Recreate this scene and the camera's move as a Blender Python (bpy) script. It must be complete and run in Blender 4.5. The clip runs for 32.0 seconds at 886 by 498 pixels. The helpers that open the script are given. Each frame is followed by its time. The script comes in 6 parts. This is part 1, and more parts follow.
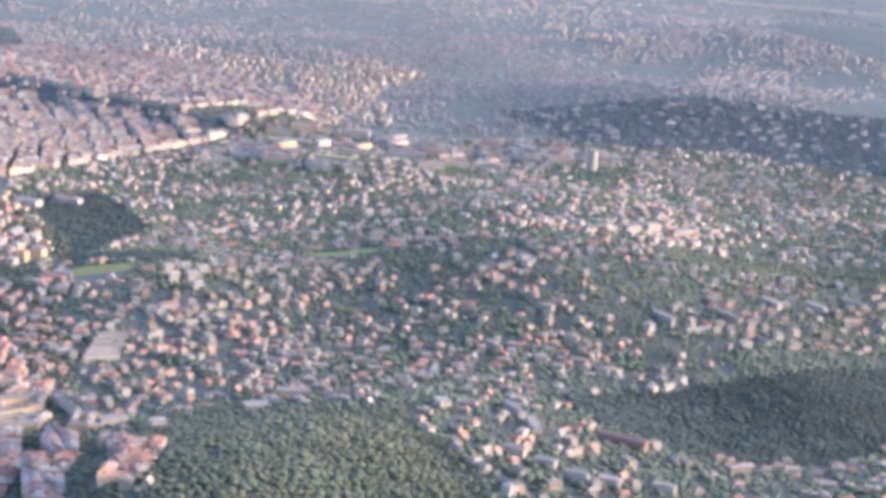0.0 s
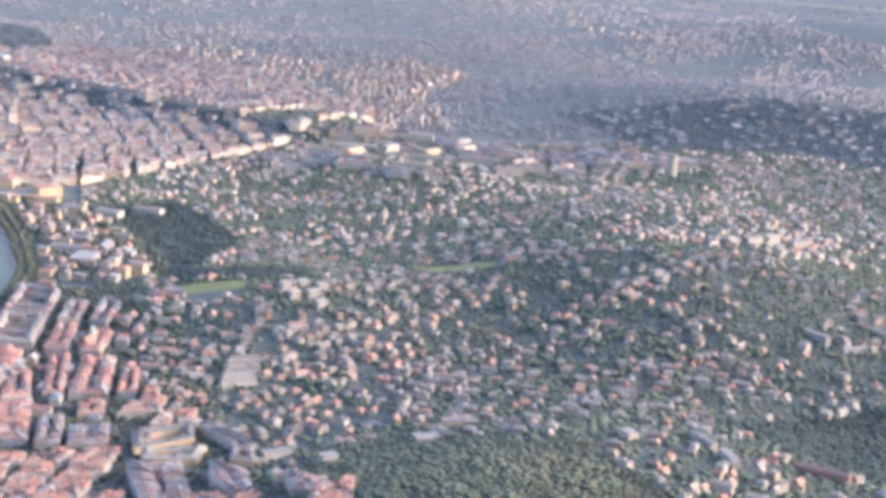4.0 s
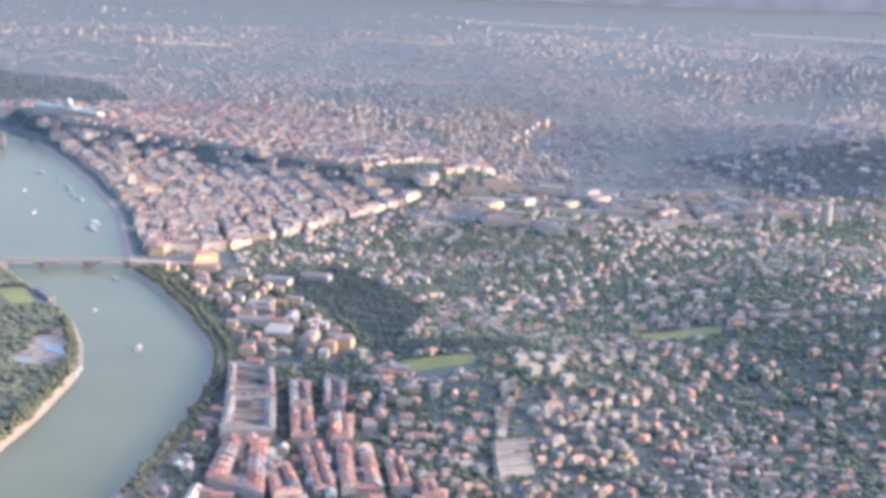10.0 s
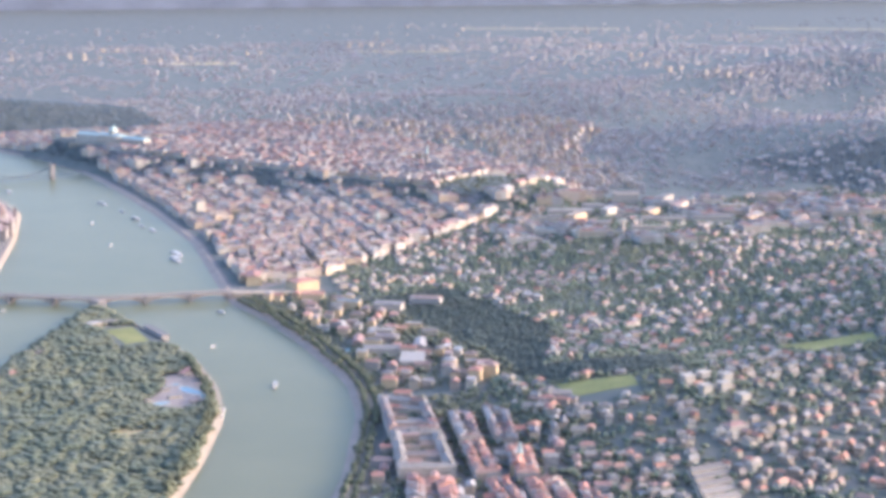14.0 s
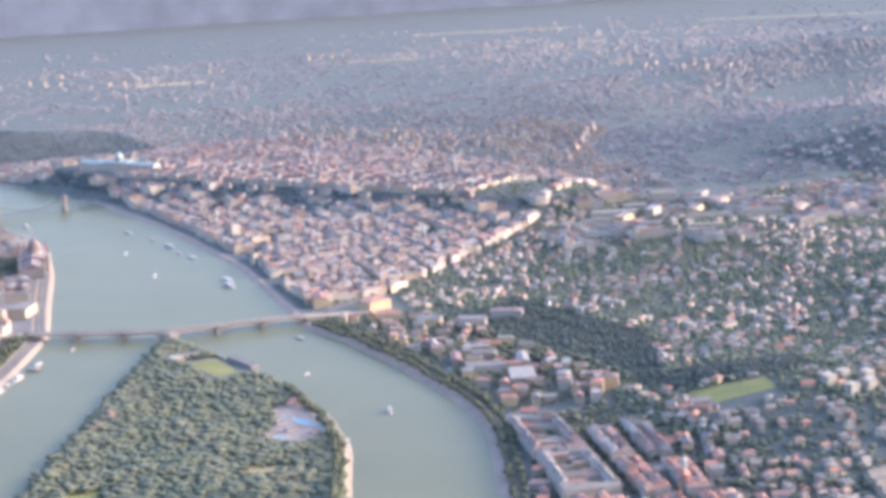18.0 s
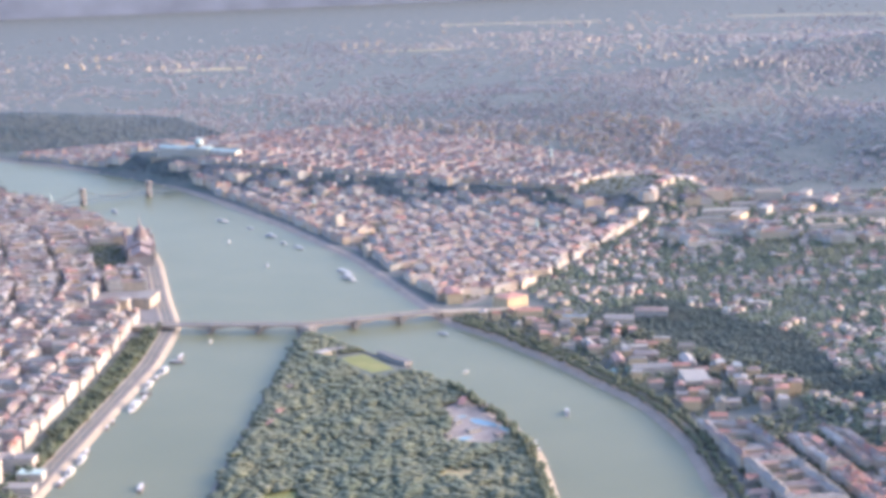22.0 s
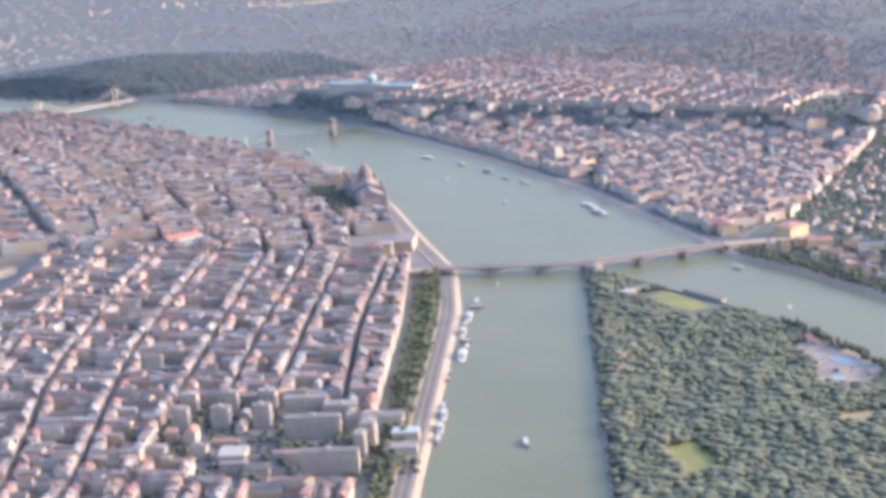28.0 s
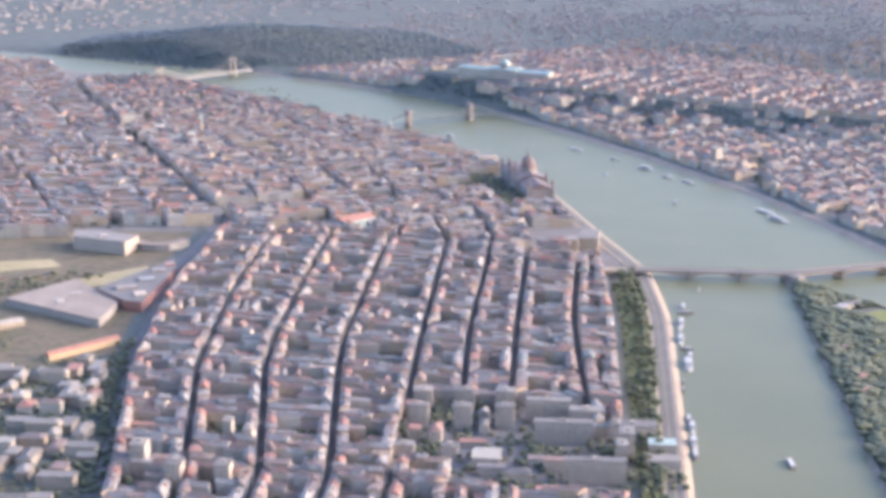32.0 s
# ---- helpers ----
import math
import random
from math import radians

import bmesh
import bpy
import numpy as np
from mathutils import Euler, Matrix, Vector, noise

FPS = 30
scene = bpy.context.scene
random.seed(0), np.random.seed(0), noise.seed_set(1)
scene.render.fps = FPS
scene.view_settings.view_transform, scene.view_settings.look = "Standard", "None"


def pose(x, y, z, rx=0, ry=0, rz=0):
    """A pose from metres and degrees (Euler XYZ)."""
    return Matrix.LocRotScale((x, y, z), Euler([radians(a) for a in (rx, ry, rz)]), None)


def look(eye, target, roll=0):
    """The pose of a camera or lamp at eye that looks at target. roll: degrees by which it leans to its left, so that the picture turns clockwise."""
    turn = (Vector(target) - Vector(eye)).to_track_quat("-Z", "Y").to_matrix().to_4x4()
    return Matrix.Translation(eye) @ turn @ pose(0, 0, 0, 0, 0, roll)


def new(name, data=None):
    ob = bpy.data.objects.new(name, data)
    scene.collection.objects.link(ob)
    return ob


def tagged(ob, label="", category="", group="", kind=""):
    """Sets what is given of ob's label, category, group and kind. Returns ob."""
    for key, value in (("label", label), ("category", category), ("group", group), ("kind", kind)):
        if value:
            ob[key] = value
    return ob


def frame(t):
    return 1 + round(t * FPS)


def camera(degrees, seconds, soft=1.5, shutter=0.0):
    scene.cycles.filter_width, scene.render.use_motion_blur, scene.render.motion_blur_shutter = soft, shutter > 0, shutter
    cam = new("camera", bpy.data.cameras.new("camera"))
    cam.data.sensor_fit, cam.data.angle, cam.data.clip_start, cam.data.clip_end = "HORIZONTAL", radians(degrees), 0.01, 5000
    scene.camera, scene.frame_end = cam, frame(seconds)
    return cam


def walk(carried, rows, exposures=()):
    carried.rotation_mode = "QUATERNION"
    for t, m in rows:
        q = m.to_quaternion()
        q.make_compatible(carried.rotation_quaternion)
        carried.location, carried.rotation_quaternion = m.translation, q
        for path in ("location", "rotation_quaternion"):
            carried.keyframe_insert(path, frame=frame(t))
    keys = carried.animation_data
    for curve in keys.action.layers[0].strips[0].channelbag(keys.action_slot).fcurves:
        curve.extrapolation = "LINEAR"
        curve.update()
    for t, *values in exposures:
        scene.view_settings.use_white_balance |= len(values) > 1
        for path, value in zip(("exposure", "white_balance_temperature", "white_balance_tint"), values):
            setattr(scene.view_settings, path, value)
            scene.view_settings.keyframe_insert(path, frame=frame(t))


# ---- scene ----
import itertools

# One unit of the model is four metres of the real city, so that the far plain lies within the lens's reach.
S = 0.25
cam = camera(29.473, 32.0, soft=4.6)
# the aircraft's line: seconds, place, turn
PATH = [
    (0.0, -95.33, 962.88, 181.30, 77.844, -3.874, 164.676),
    (0.5, -89.01, 956.80, 180.90, 77.685, -4.264, 164.760),
    (1.0, -82.65, 950.75, 180.51, 77.511, -4.215, 164.797),
    (1.5, -76.25, 944.73, 180.14, 77.285, -4.403, 164.445),
    (2.0, -69.82, 938.74, 179.78, 77.220, -4.181, 164.341),
    (2.5, -63.34, 932.78, 179.44, 77.275, -4.233, 164.255),
    (3.0, -56.84, 926.85, 179.11, 77.432, -4.246, 164.128),
    (3.5, -50.29, 920.95, 178.79, 77.606, -4.034, 163.972),
    (5.5, -23.74, 897.58, 177.68, 77.970, -3.449, 163.455),
    (6.0, -17.01, 891.79, 177.43, 78.006, -3.471, 163.356),
    (6.5, -10.25, 886.03, 177.20, 78.159, -3.442, 163.160),
    (7.0, -3.45, 880.28, 176.99, 78.355, -3.216, 163.033),
    (7.5, 3.39, 874.56, 176.79, 78.438, -2.726, 162.856),
    (8.0, 10.25, 868.85, 176.60, 78.628, -2.369, 162.633),
    (8.5, 17.16, 863.15, 176.43, 78.781, -2.157, 162.485),
    (9.0, 24.10, 857.47, 176.27, 78.869, -2.292, 162.679),
    (9.5, 31.07, 851.81, 176.12, 79.009, -2.660, 162.918),
    (10.0, 38.08, 846.16, 175.99, 79.120, -2.714, 163.038),
    (10.5, 45.12, 840.52, 175.87, 79.218, -2.536, 162.709),
    (11.0, 52.19, 834.89, 175.77, 79.284, -2.218, 162.645),
    (11.5, 59.30, 829.28, 175.68, 79.350, -2.791, 161.577),
    (12.0, 66.44, 823.67, 175.60, 79.406, -2.806, 162.870),
    (12.5, 73.61, 818.07, 175.54, 79.415, -2.446, 163.145),
    (13.0, 80.82, 812.47, 175.49, 79.422, -1.631, 162.038),
    (13.5, 88.06, 806.89, 175.45, 79.372, -0.750, 161.870),
    (14.0, 95.33, 801.30, 175.43, 79.371, -0.203, 161.532),
    (14.5, 102.63, 795.72, 175.42, 79.409, -0.019, 161.185),
    (15.0, 109.97, 790.15, 175.42, 79.300, 1.077, 160.728),
    (15.5, 117.34, 784.57, 175.44, 79.252, 1.547, 160.352),
    (17.5, 147.11, 762.27, 175.63, 79.502, 2.529, 158.729),
    (18.0, 154.64, 756.69, 175.72, 79.525, 2.632, 158.470),
    (18.5, 162.19, 751.10, 175.81, 79.447, 2.145, 158.365),
    (19.0, 169.77, 745.51, 175.92, 79.275, 2.233, 158.202),
    (19.5, 177.38, 739.91, 176.04, 79.145, 2.356, 157.999),
    (20.0, 185.02, 734.30, 176.17, 79.138, 2.275, 157.923),
    (20.5, 192.69, 728.69, 176.32, 79.112, 2.000, 157.919),
    (21.0, 200.39, 723.06, 176.47, 79.041, 1.675, 157.952),
    (21.5, 208.12, 717.42, 176.64, 79.025, 1.645, 157.934),
    (22.0, 215.88, 711.78, 176.83, 79.199, 1.349, 158.148),
    (22.5, 223.66, 706.11, 177.02, 79.365, 1.032, 158.934),
    (23.0, 231.48, 700.44, 177.23, 79.488, 1.050, 159.638),
    (23.5, 239.32, 694.75, 177.45, 79.485, 1.398, 160.125),
    (24.0, 247.19, 689.04, 177.68, 78.965, 1.866, 159.503),
    (24.5, 255.09, 683.32, 177.93, 78.027, 2.127, 159.492),
    (25.0, 263.01, 677.57, 178.18, 77.205, 2.150, 159.579),
    (25.5, 270.96, 671.81, 178.45, 76.725, 2.289, 159.570),
    (27.5, 303.04, 648.55, 179.65, 76.770, 3.474, 158.555),
    (28.0, 311.12, 642.68, 179.98, 76.726, 3.577, 158.543),
    (28.5, 319.23, 636.78, 180.32, 76.604, 3.461, 158.516),
    (29.0, 327.36, 630.85, 180.67, 76.526, 2.719, 158.805),
    (29.5, 335.52, 624.90, 181.03, 76.575, 2.197, 159.046),
    (30.0, 343.71, 618.92, 181.41, 76.620, 1.764, 159.334),
    (30.5, 351.92, 612.90, 181.80, 76.647, 1.093, 159.552),
    (31.0, 360.15, 606.86, 182.20, 76.547, 0.695, 159.727),
    (31.5, 368.41, 600.78, 182.61, 76.386, 0.190, 159.899),
    (32.0, 376.70, 594.68, 183.03, 76.138, 0.177, 159.781),
]
walk(cam, [(t, pose(x, y, z, rx, ry, rz)) for t, x, y, z, rx, ry, rz in PATH], [(0, 2.22, 5370, 20.5), (9, 2.24, 5330, 20.0), (14, 2.28, 5330, 21.0), (21, 2.28, 5380, 22.0), (25, 2.22, 5430, 22.0), (32, 2.2, 5480, 21.5)])

# ---- daylight: low evening sun in the west-north-west, hazy sky ----
SUN_BEARING, SUN_HEIGHT = 284.0, 17.0
world = bpy.data.worlds.new("sky")
world.use_nodes = True
scene.world = world
wn = world.node_tree.nodes
sky = wn.new("ShaderNodeTexSky")
sky.sky_type, sky.sun_disc = "NISHITA", False
sky.sun_elevation, sky.sun_rotation = radians(SUN_HEIGHT), radians(SUN_BEARING)
sky.air_density, sky.dust_density, sky.ozone_density = 1.0, 4.0, 1.0
world.node_tree.links.new(sky.outputs[0], wn["Background"].inputs[0])
wn["Background"].inputs[1].default_value = 0.15
sun_data = bpy.data.lights.new("sun", "SUN")
sun_data.energy, sun_data.angle, sun_data.color = 0.46, radians(5.0), (1.0, 0.76, 0.46)
sun = new("sun", sun_data)
sun.matrix_world = look((0, 0, 0), (-math.sin(radians(SUN_BEARING)), -math.cos(radians(SUN_BEARING)), -math.tan(radians(SUN_HEIGHT))))


# ---- materials ----
# sheen adds a pale veil that imitates haze, strongest at grazing angles
def nodes_of(name, rough=0.8, sheen=0.0, spec=0.12, metal=0.0, tint=(0.88, 0.88, 0.95)):
    m = bpy.data.materials.new(name)
    m.use_nodes = True
    t = m.node_tree
    b = t.nodes["Principled BSDF"]
    b.inputs["Roughness"].default_value = rough
    b.inputs["Specular IOR Level"].default_value = spec
    b.inputs["Metallic"].default_value = metal
    b.inputs["Sheen Weight"].default_value = sheen
    b.inputs["Sheen Roughness"].default_value = 0.6
    b.inputs["Sheen Tint"].default_value = (*tint, 1)
    return m, t, b


def ramp(t, source, stops, smooth=True):
    r = t.nodes.new("ShaderNodeValToRGB")
    r.color_ramp.interpolation = "LINEAR" if smooth else "CONSTANT"
    while len(r.color_ramp.elements) < len(stops):
        r.color_ramp.elements.new(0.5)
    for e, (p, c) in zip(r.color_ramp.elements, stops):
        e.position, e.color = p, (*c, 1)
    t.links.new(source, r.inputs[0])
    return r.outputs[0]


def noise_of(t, metres, detail=3.0, kind="Object"):
    """Noise with a grain of that many metres."""
    n = t.nodes.new("ShaderNodeTexNoise")
    n.inputs["Scale"].default_value = 1.0 / (metres * S)
    n.inputs["Detail"].default_value = detail
    c = t.nodes.new("ShaderNodeTexCoord")
    t.links.new(c.outputs[kind], n.inputs["Vector"])
    return n.outputs["Fac"]


def maths(t, op, a, b=None):
    n = t.nodes.new("ShaderNodeMath")
    n.operation = op
    for k, v in enumerate((a, b)):
        if v is None:
            continue
        if isinstance(v, (int, float)):
            n.inputs[k].default_value = v
        else:
            t.links.new(v, n.inputs[k])
    return n.outputs[0]


def blend(t, mode, fac, a, b):
    n = t.nodes.new("ShaderNodeMix")
    n.data_type, n.blend_type = "RGBA", mode
    for k, v in ((0, fac), (6, a), (7, b)):
        if isinstance(v, (int, float)):
            n.inputs[k].default_value = v
        elif isinstance(v, tuple):
            n.inputs[k].default_value = (*v, 1)
        else:
            t.links.new(v, n.inputs[k])
    return n.outputs[2]


def bump(t, b, height, strength, metres):
    n = t.nodes.new("ShaderNodeBump")
    n.inputs["Strength"].default_value, n.inputs["Distance"].default_value = strength, metres * S
    t.links.new(height, n.inputs["Height"])
    t.links.new(n.outputs[0], b.inputs["Normal"])


def plain(name, stops, metres, rough=0.8, fine=None, rel=0.3, **kw):
    """A surface whose colour wanders between stops over that many metres, with a finer grain on top."""
    m, t, b = nodes_of(name, rough, **kw)
    big = noise_of(t, metres)
    col = ramp(t, big, stops)
    small = noise_of(t, fine or metres / 8)
    col = blend(t, "MULTIPLY", 0.6, col, ramp(t, small, [(0.3, (0.7, 0.7, 0.7)), (0.7, (1.15, 1.15, 1.15))]))
    t.links.new(col, b.inputs["Base Color"])
    bump(t, b, small, 0.4, rel)
    return m


def per_piece(name, colours, rough=0.8, island=False, plots=None, dirt=6.0, windows=None, **kw):
    """A surface whose colour differs from building to building; windows: bay and storey in metres."""
    m, t, b = nodes_of(name, rough, spec=0.2, **kw)
    if island:
        r = t.nodes.new("ShaderNodeNewGeometry").outputs["Random Per Island"]
    elif plots:
        vor = t.nodes.new("ShaderNodeTexVoronoi")
        vor.voronoi_dimensions = "2D"
        vor.inputs["Scale"].default_value = 1 / (plots * S)
        place_of = t.nodes.new("ShaderNodeNewGeometry")
        t.links.new(place_of.outputs["Position"], vor.inputs["Vector"])
        one = t.nodes.new("ShaderNodeSeparateColor")
        t.links.new(vor.outputs["Color"], one.inputs[0])
        r = one.outputs[0]
    else:
        r = t.nodes.new("ShaderNodeObjectInfo").outputs["Random"]
    n = len(colours)
    col = ramp(t, r, [(k / n, c) for k, c in enumerate(colours)], smooth=False)
    grime = noise_of(t, dirt)
    col = blend(t, "MULTIPLY", 0.7, col, ramp(t, grime, [(0.3, (0.72, 0.7, 0.68)), (0.7, (1.1, 1.1, 1.1))]))
    if windows:
        bay, storey = windows
        g = t.nodes.new("ShaderNodeNewGeometry")
        c = t.nodes.new("ShaderNodeTexCoord")
        up = t.nodes.new("ShaderNodeVectorMath")
        up.operation = "CROSS_PRODUCT"
        up.inputs[0].default_value = (0, 0, 1)
        t.links.new(g.outputs["True Normal"], up.inputs[1])
        along = t.nodes.new("ShaderNodeVectorMath")
        along.operation = "DOT_PRODUCT"
        t.links.new(up.outputs[0], along.inputs[0])
        t.links.new(g.outputs["Position"], along.inputs[1])
        sep = t.nodes.new("ShaderNodeSeparateXYZ")
        t.links.new(c.outputs["Object"], sep.inputs[0])
        u = maths(t, "FRACT", maths(t, "MULTIPLY", along.outputs["Value"], 1 / (bay * S)))
        v = maths(t, "FRACT", maths(t, "MULTIPLY", sep.outputs[2], 1 / (storey * S)))
        inside = maths(t, "MULTIPLY", maths(t, "LESS_THAN", maths(t, "ABSOLUTE", maths(t, "SUBTRACT", u, 0.5)), 0.2),
                       maths(t, "LESS_THAN", maths(t, "ABSOLUTE", maths(t, "SUBTRACT", v, 0.55)), 0.25))
        col = blend(t, "MIX", inside, col, (0.07, 0.075, 0.08))
        t.links.new(maths(t, "SUBTRACT", rough, maths(t, "MULTIPLY", inside, rough - 0.15)), b.inputs["Roughness"])
    t.links.new(col, b.inputs["Base Color"])
    return m


# Haze colour that tints the sheen of ground and far surfaces
HAZE_BLUE = (0.46, 0.64, 1.0)
# The ground's faint blue sheen puts haze onto the far plain.
GROUND = plain("ground_earth", [(0.3, (0.090, 0.101, 0.080)), (0.5, (0.112, 0.115, 0.095)), (0.62, (0.134, 0.128, 0.108)), (0.75, (0.094, 0.105, 0.082))], 60, fine=9, sheen=0.026, tint=HAZE_BLUE)
ASPHALT = plain("asphalt", [(0.3, (0.140, 0.126, 0.117)), (0.7, (0.180, 0.163, 0.152))], 40, fine=4, rough=0.95, spec=0.2, sheen=0.03)
STREET = plain("old_asphalt", [(0.3, (0.115, 0.108, 0.096)), (0.7, (0.155, 0.144, 0.126))], 40, fine=4, rough=0.95, spec=0.2, sheen=0.03)
PAVING = plain("paving", [(0.3, (0.235, 0.185, 0.145)), (0.7, (0.30, 0.24, 0.19))], 30, fine=3, sheen=0.03)
TERRACE = plain("terrace_slabs", [(0.3, (0.20, 0.155, 0.125)), (0.7, (0.29, 0.235, 0.195))], 14, fine=2, sheen=0.05)
SANDSTONE = plain("pale_stone", [(0.3, (0.28, 0.22, 0.155)), (0.7, (0.36, 0.29, 0.21))], 18, fine=2, sheen=0.03)
RIPRAP = plain("rubble_stone", [(0.3, (0.15, 0.13, 0.105)), (0.7, (0.22, 0.19, 0.155))], 12, fine=1.5, sheen=0.02)
LAWN = plain("lawn", [(0.3, (0.16, 0.165, 0.055)), (0.55, (0.20, 0.195, 0.065)), (0.75, (0.25, 0.225, 0.08))], 45, fine=5, sheen=0.02)
PARK_GRASS = plain("park_grass", [(0.3, (0.095, 0.112, 0.052)), (0.7, (0.135, 0.138, 0.068))], 30, fine=4)
DRY = plain("dry_field", [(0.3, (0.255, 0.205, 0.088)), (0.7, (0.357, 0.279, 0.136))], 60, fine=8, sheen=0.08)
RED_PLOTS = per_piece("red_roofs_mixed", [(0.33, 0.165, 0.12), (0.27, 0.165, 0.13), (0.36, 0.18, 0.13), (0.25, 0.185, 0.155), (0.31, 0.19, 0.145), (0.31, 0.265, 0.23), (0.31, 0.155, 0.115), (0.23, 0.20, 0.18)], 0.75, island=True, sheen=0.03)
YARD = plain("rail_yard", [(0.3, (0.10, 0.082, 0.055)), (0.5, (0.165, 0.128, 0.080)), (0.62, (0.11, 0.10, 0.06)), (0.75, (0.14, 0.112, 0.072))], 35, fine=4, sheen=0.02)
CLAY = plain("clay_court", [(0.3, (0.42, 0.16, 0.09)), (0.7, (0.52, 0.22, 0.13))], 25, fine=4, sheen=0.3)
PEST_ROOF = [(0.210, 0.139, 0.113), (0.168, 0.139, 0.130), (0.244, 0.139, 0.109), (0.210, 0.181, 0.164), (0.218, 0.155, 0.130), (0.151, 0.130, 0.126), (0.286, 0.134, 0.097), (0.244, 0.218, 0.197), (0.193, 0.139, 0.118), (0.210, 0.151, 0.126), (0.286, 0.260, 0.231), (0.202, 0.139, 0.118), (0.227, 0.197, 0.176), (0.185, 0.197, 0.189), (0.252, 0.143, 0.109)]
ROOF = per_piece("roof_tiles", PEST_ROOF, 0.75, sheen=0.08)
RED_ROOF = per_piece("red_roof_tiles", [(0.33, 0.165, 0.12), (0.29, 0.15, 0.115), (0.36, 0.18, 0.13), (0.27, 0.165, 0.135)], 0.75, sheen=0.05)
FLAT_ROOF = per_piece("flat_roof_felt", [(0.18, 0.16, 0.14), (0.22, 0.195, 0.17), (0.155, 0.14, 0.127), (0.255, 0.23, 0.20)], 0.8, sheen=0.05)
BRICK = plain("red_brown_brick", [(0.3, (0.26, 0.12, 0.09)), (0.7, (0.34, 0.17, 0.12))], 12, fine=1, sheen=0.2)
TRACK_BED = plain("brown_ballast", [(0.3, (0.12, 0.09, 0.065)), (0.7, (0.18, 0.14, 0.10))], 14, fine=2)
PLASTER = [(0.407, 0.325, 0.227), (0.361, 0.301, 0.237), (0.427, 0.366, 0.283), (0.320, 0.278, 0.237), (0.417, 0.315, 0.209), (0.361, 0.320, 0.273), (0.334, 0.255, 0.190), (0.445, 0.394, 0.320)]
WALL = per_piece("town_plaster", PLASTER, 0.85, windows=(3.6, 3.7), sheen=0.15)
VILLA = per_piece("villa_plaster", [(0.357, 0.297, 0.217), (0.306, 0.238, 0.170), (0.425, 0.374, 0.297), (0.289, 0.212, 0.145), (0.340, 0.272, 0.204), (0.391, 0.332, 0.255)], 0.85, windows=(3.4, 3.1), sheen=0.06)
VILLA_ROOF = per_piece("villa_roof", [(0.36, 0.18, 0.12), (0.31, 0.205, 0.155), (0.25, 0.205, 0.175), (0.40, 0.235, 0.165), (0.20, 0.175, 0.155), (0.31, 0.25, 0.205), (0.35, 0.18, 0.125), (0.27, 0.24, 0.215)], 0.75, sheen=0.04)
SLAB = per_piece("slab_concrete", [(0.43, 0.355, 0.28), (0.455, 0.37, 0.29), (0.40, 0.34, 0.28)], 0.8, windows=(3.0, 2.8), sheen=0.06)
BLOCK_WALL = per_piece("block_plaster", PLASTER, 0.85, plots=26, windows=(3.6, 3.7), sheen=0.15)
FAR_WALL = per_piece("far_plaster", PLASTER, 0.85, island=True, sheen=0.15)
FAR_ROOF = per_piece("far_roof", PEST_ROOF, 0.75, island=True, sheen=0.1)
# Far walls and roofs: distance haze is added as blue sheen.
HAZED_WALL = per_piece("hazed_far_walls", [(0.250, 0.222, 0.195), (0.289, 0.250, 0.215), (0.242, 0.222, 0.203), (0.328, 0.292, 0.250), (0.265, 0.226, 0.187), (0.359, 0.328, 0.285)], 0.85, island=True, sheen=0.12, tint=HAZE_BLUE)
HAZED_ROOF = per_piece("hazed_far_roofs", [(0.21, 0.18, 0.172), (0.235, 0.193, 0.176), (0.178, 0.172, 0.176), (0.27, 0.248, 0.235), (0.227, 0.172, 0.155)], 0.75, island=True, sheen=0.12, tint=HAZE_BLUE)
WHITE = plain("white_plaster", [(0.3, (0.31, 0.27, 0.22)), (0.7, (0.37, 0.325, 0.265))], 10, fine=1, sheen=0.06)
YELLOW = plain("yellow_limewash", [(0.3, (0.43, 0.31, 0.175)), (0.7, (0.49, 0.365, 0.215))], 12, fine=2, sheen=0.1)
GREY_STONE = plain("grey_limestone", [(0.3, (0.20, 0.17, 0.15)), (0.7, (0.27, 0.235, 0.205))], 12, fine=2, sheen=0.1)
STEEL = plain("yellow_painted_steel", [(0.3, (0.34, 0.26, 0.20)), (0.7, (0.42, 0.33, 0.26))], 10, fine=1, rough=0.6)
DARK_STEEL = plain("dark_painted_steel", [(0.3, (0.10, 0.11, 0.11)), (0.7, (0.16, 0.17, 0.17))], 8, fine=1, rough=0.5)
BROWN_ROOF = plain("brown_slate", [(0.3, (0.15, 0.11, 0.10)), (0.7, (0.22, 0.165, 0.15))], 12, fine=2, sheen=0.1)
COPPER = plain("green_copper", [(0.3, (0.30, 0.36, 0.32)), (0.7, (0.40, 0.46, 0.41))], 10, fine=1, rough=0.6)
BARK = plain("bark", [(0.3, (0.08, 0.06, 0.045)), (0.7, (0.14, 0.11, 0.08))], 1, fine=0.2)
GLASS_STRIP = plain("dark_loggia", [(0.3, (0.20, 0.19, 0.18)), (0.7, (0.30, 0.28, 0.25))], 4, fine=1, rough=0.4)
POOL = plain("pool_water", [(0.3, (0.17, 0.28, 0.32)), (0.7, (0.22, 0.33, 0.37))], 8, rough=0.15)
BOAT = plain("boat_paint", [(0.3, (0.40, 0.37, 0.335)), (0.7, (0.50, 0.465, 0.42))], 6, rough=0.4)
HULL = plain("tinted_cabin_glass", [(0.3, (0.22, 0.23, 0.24)), (0.7, (0.32, 0.32, 0.33))], 6, rough=0.4)


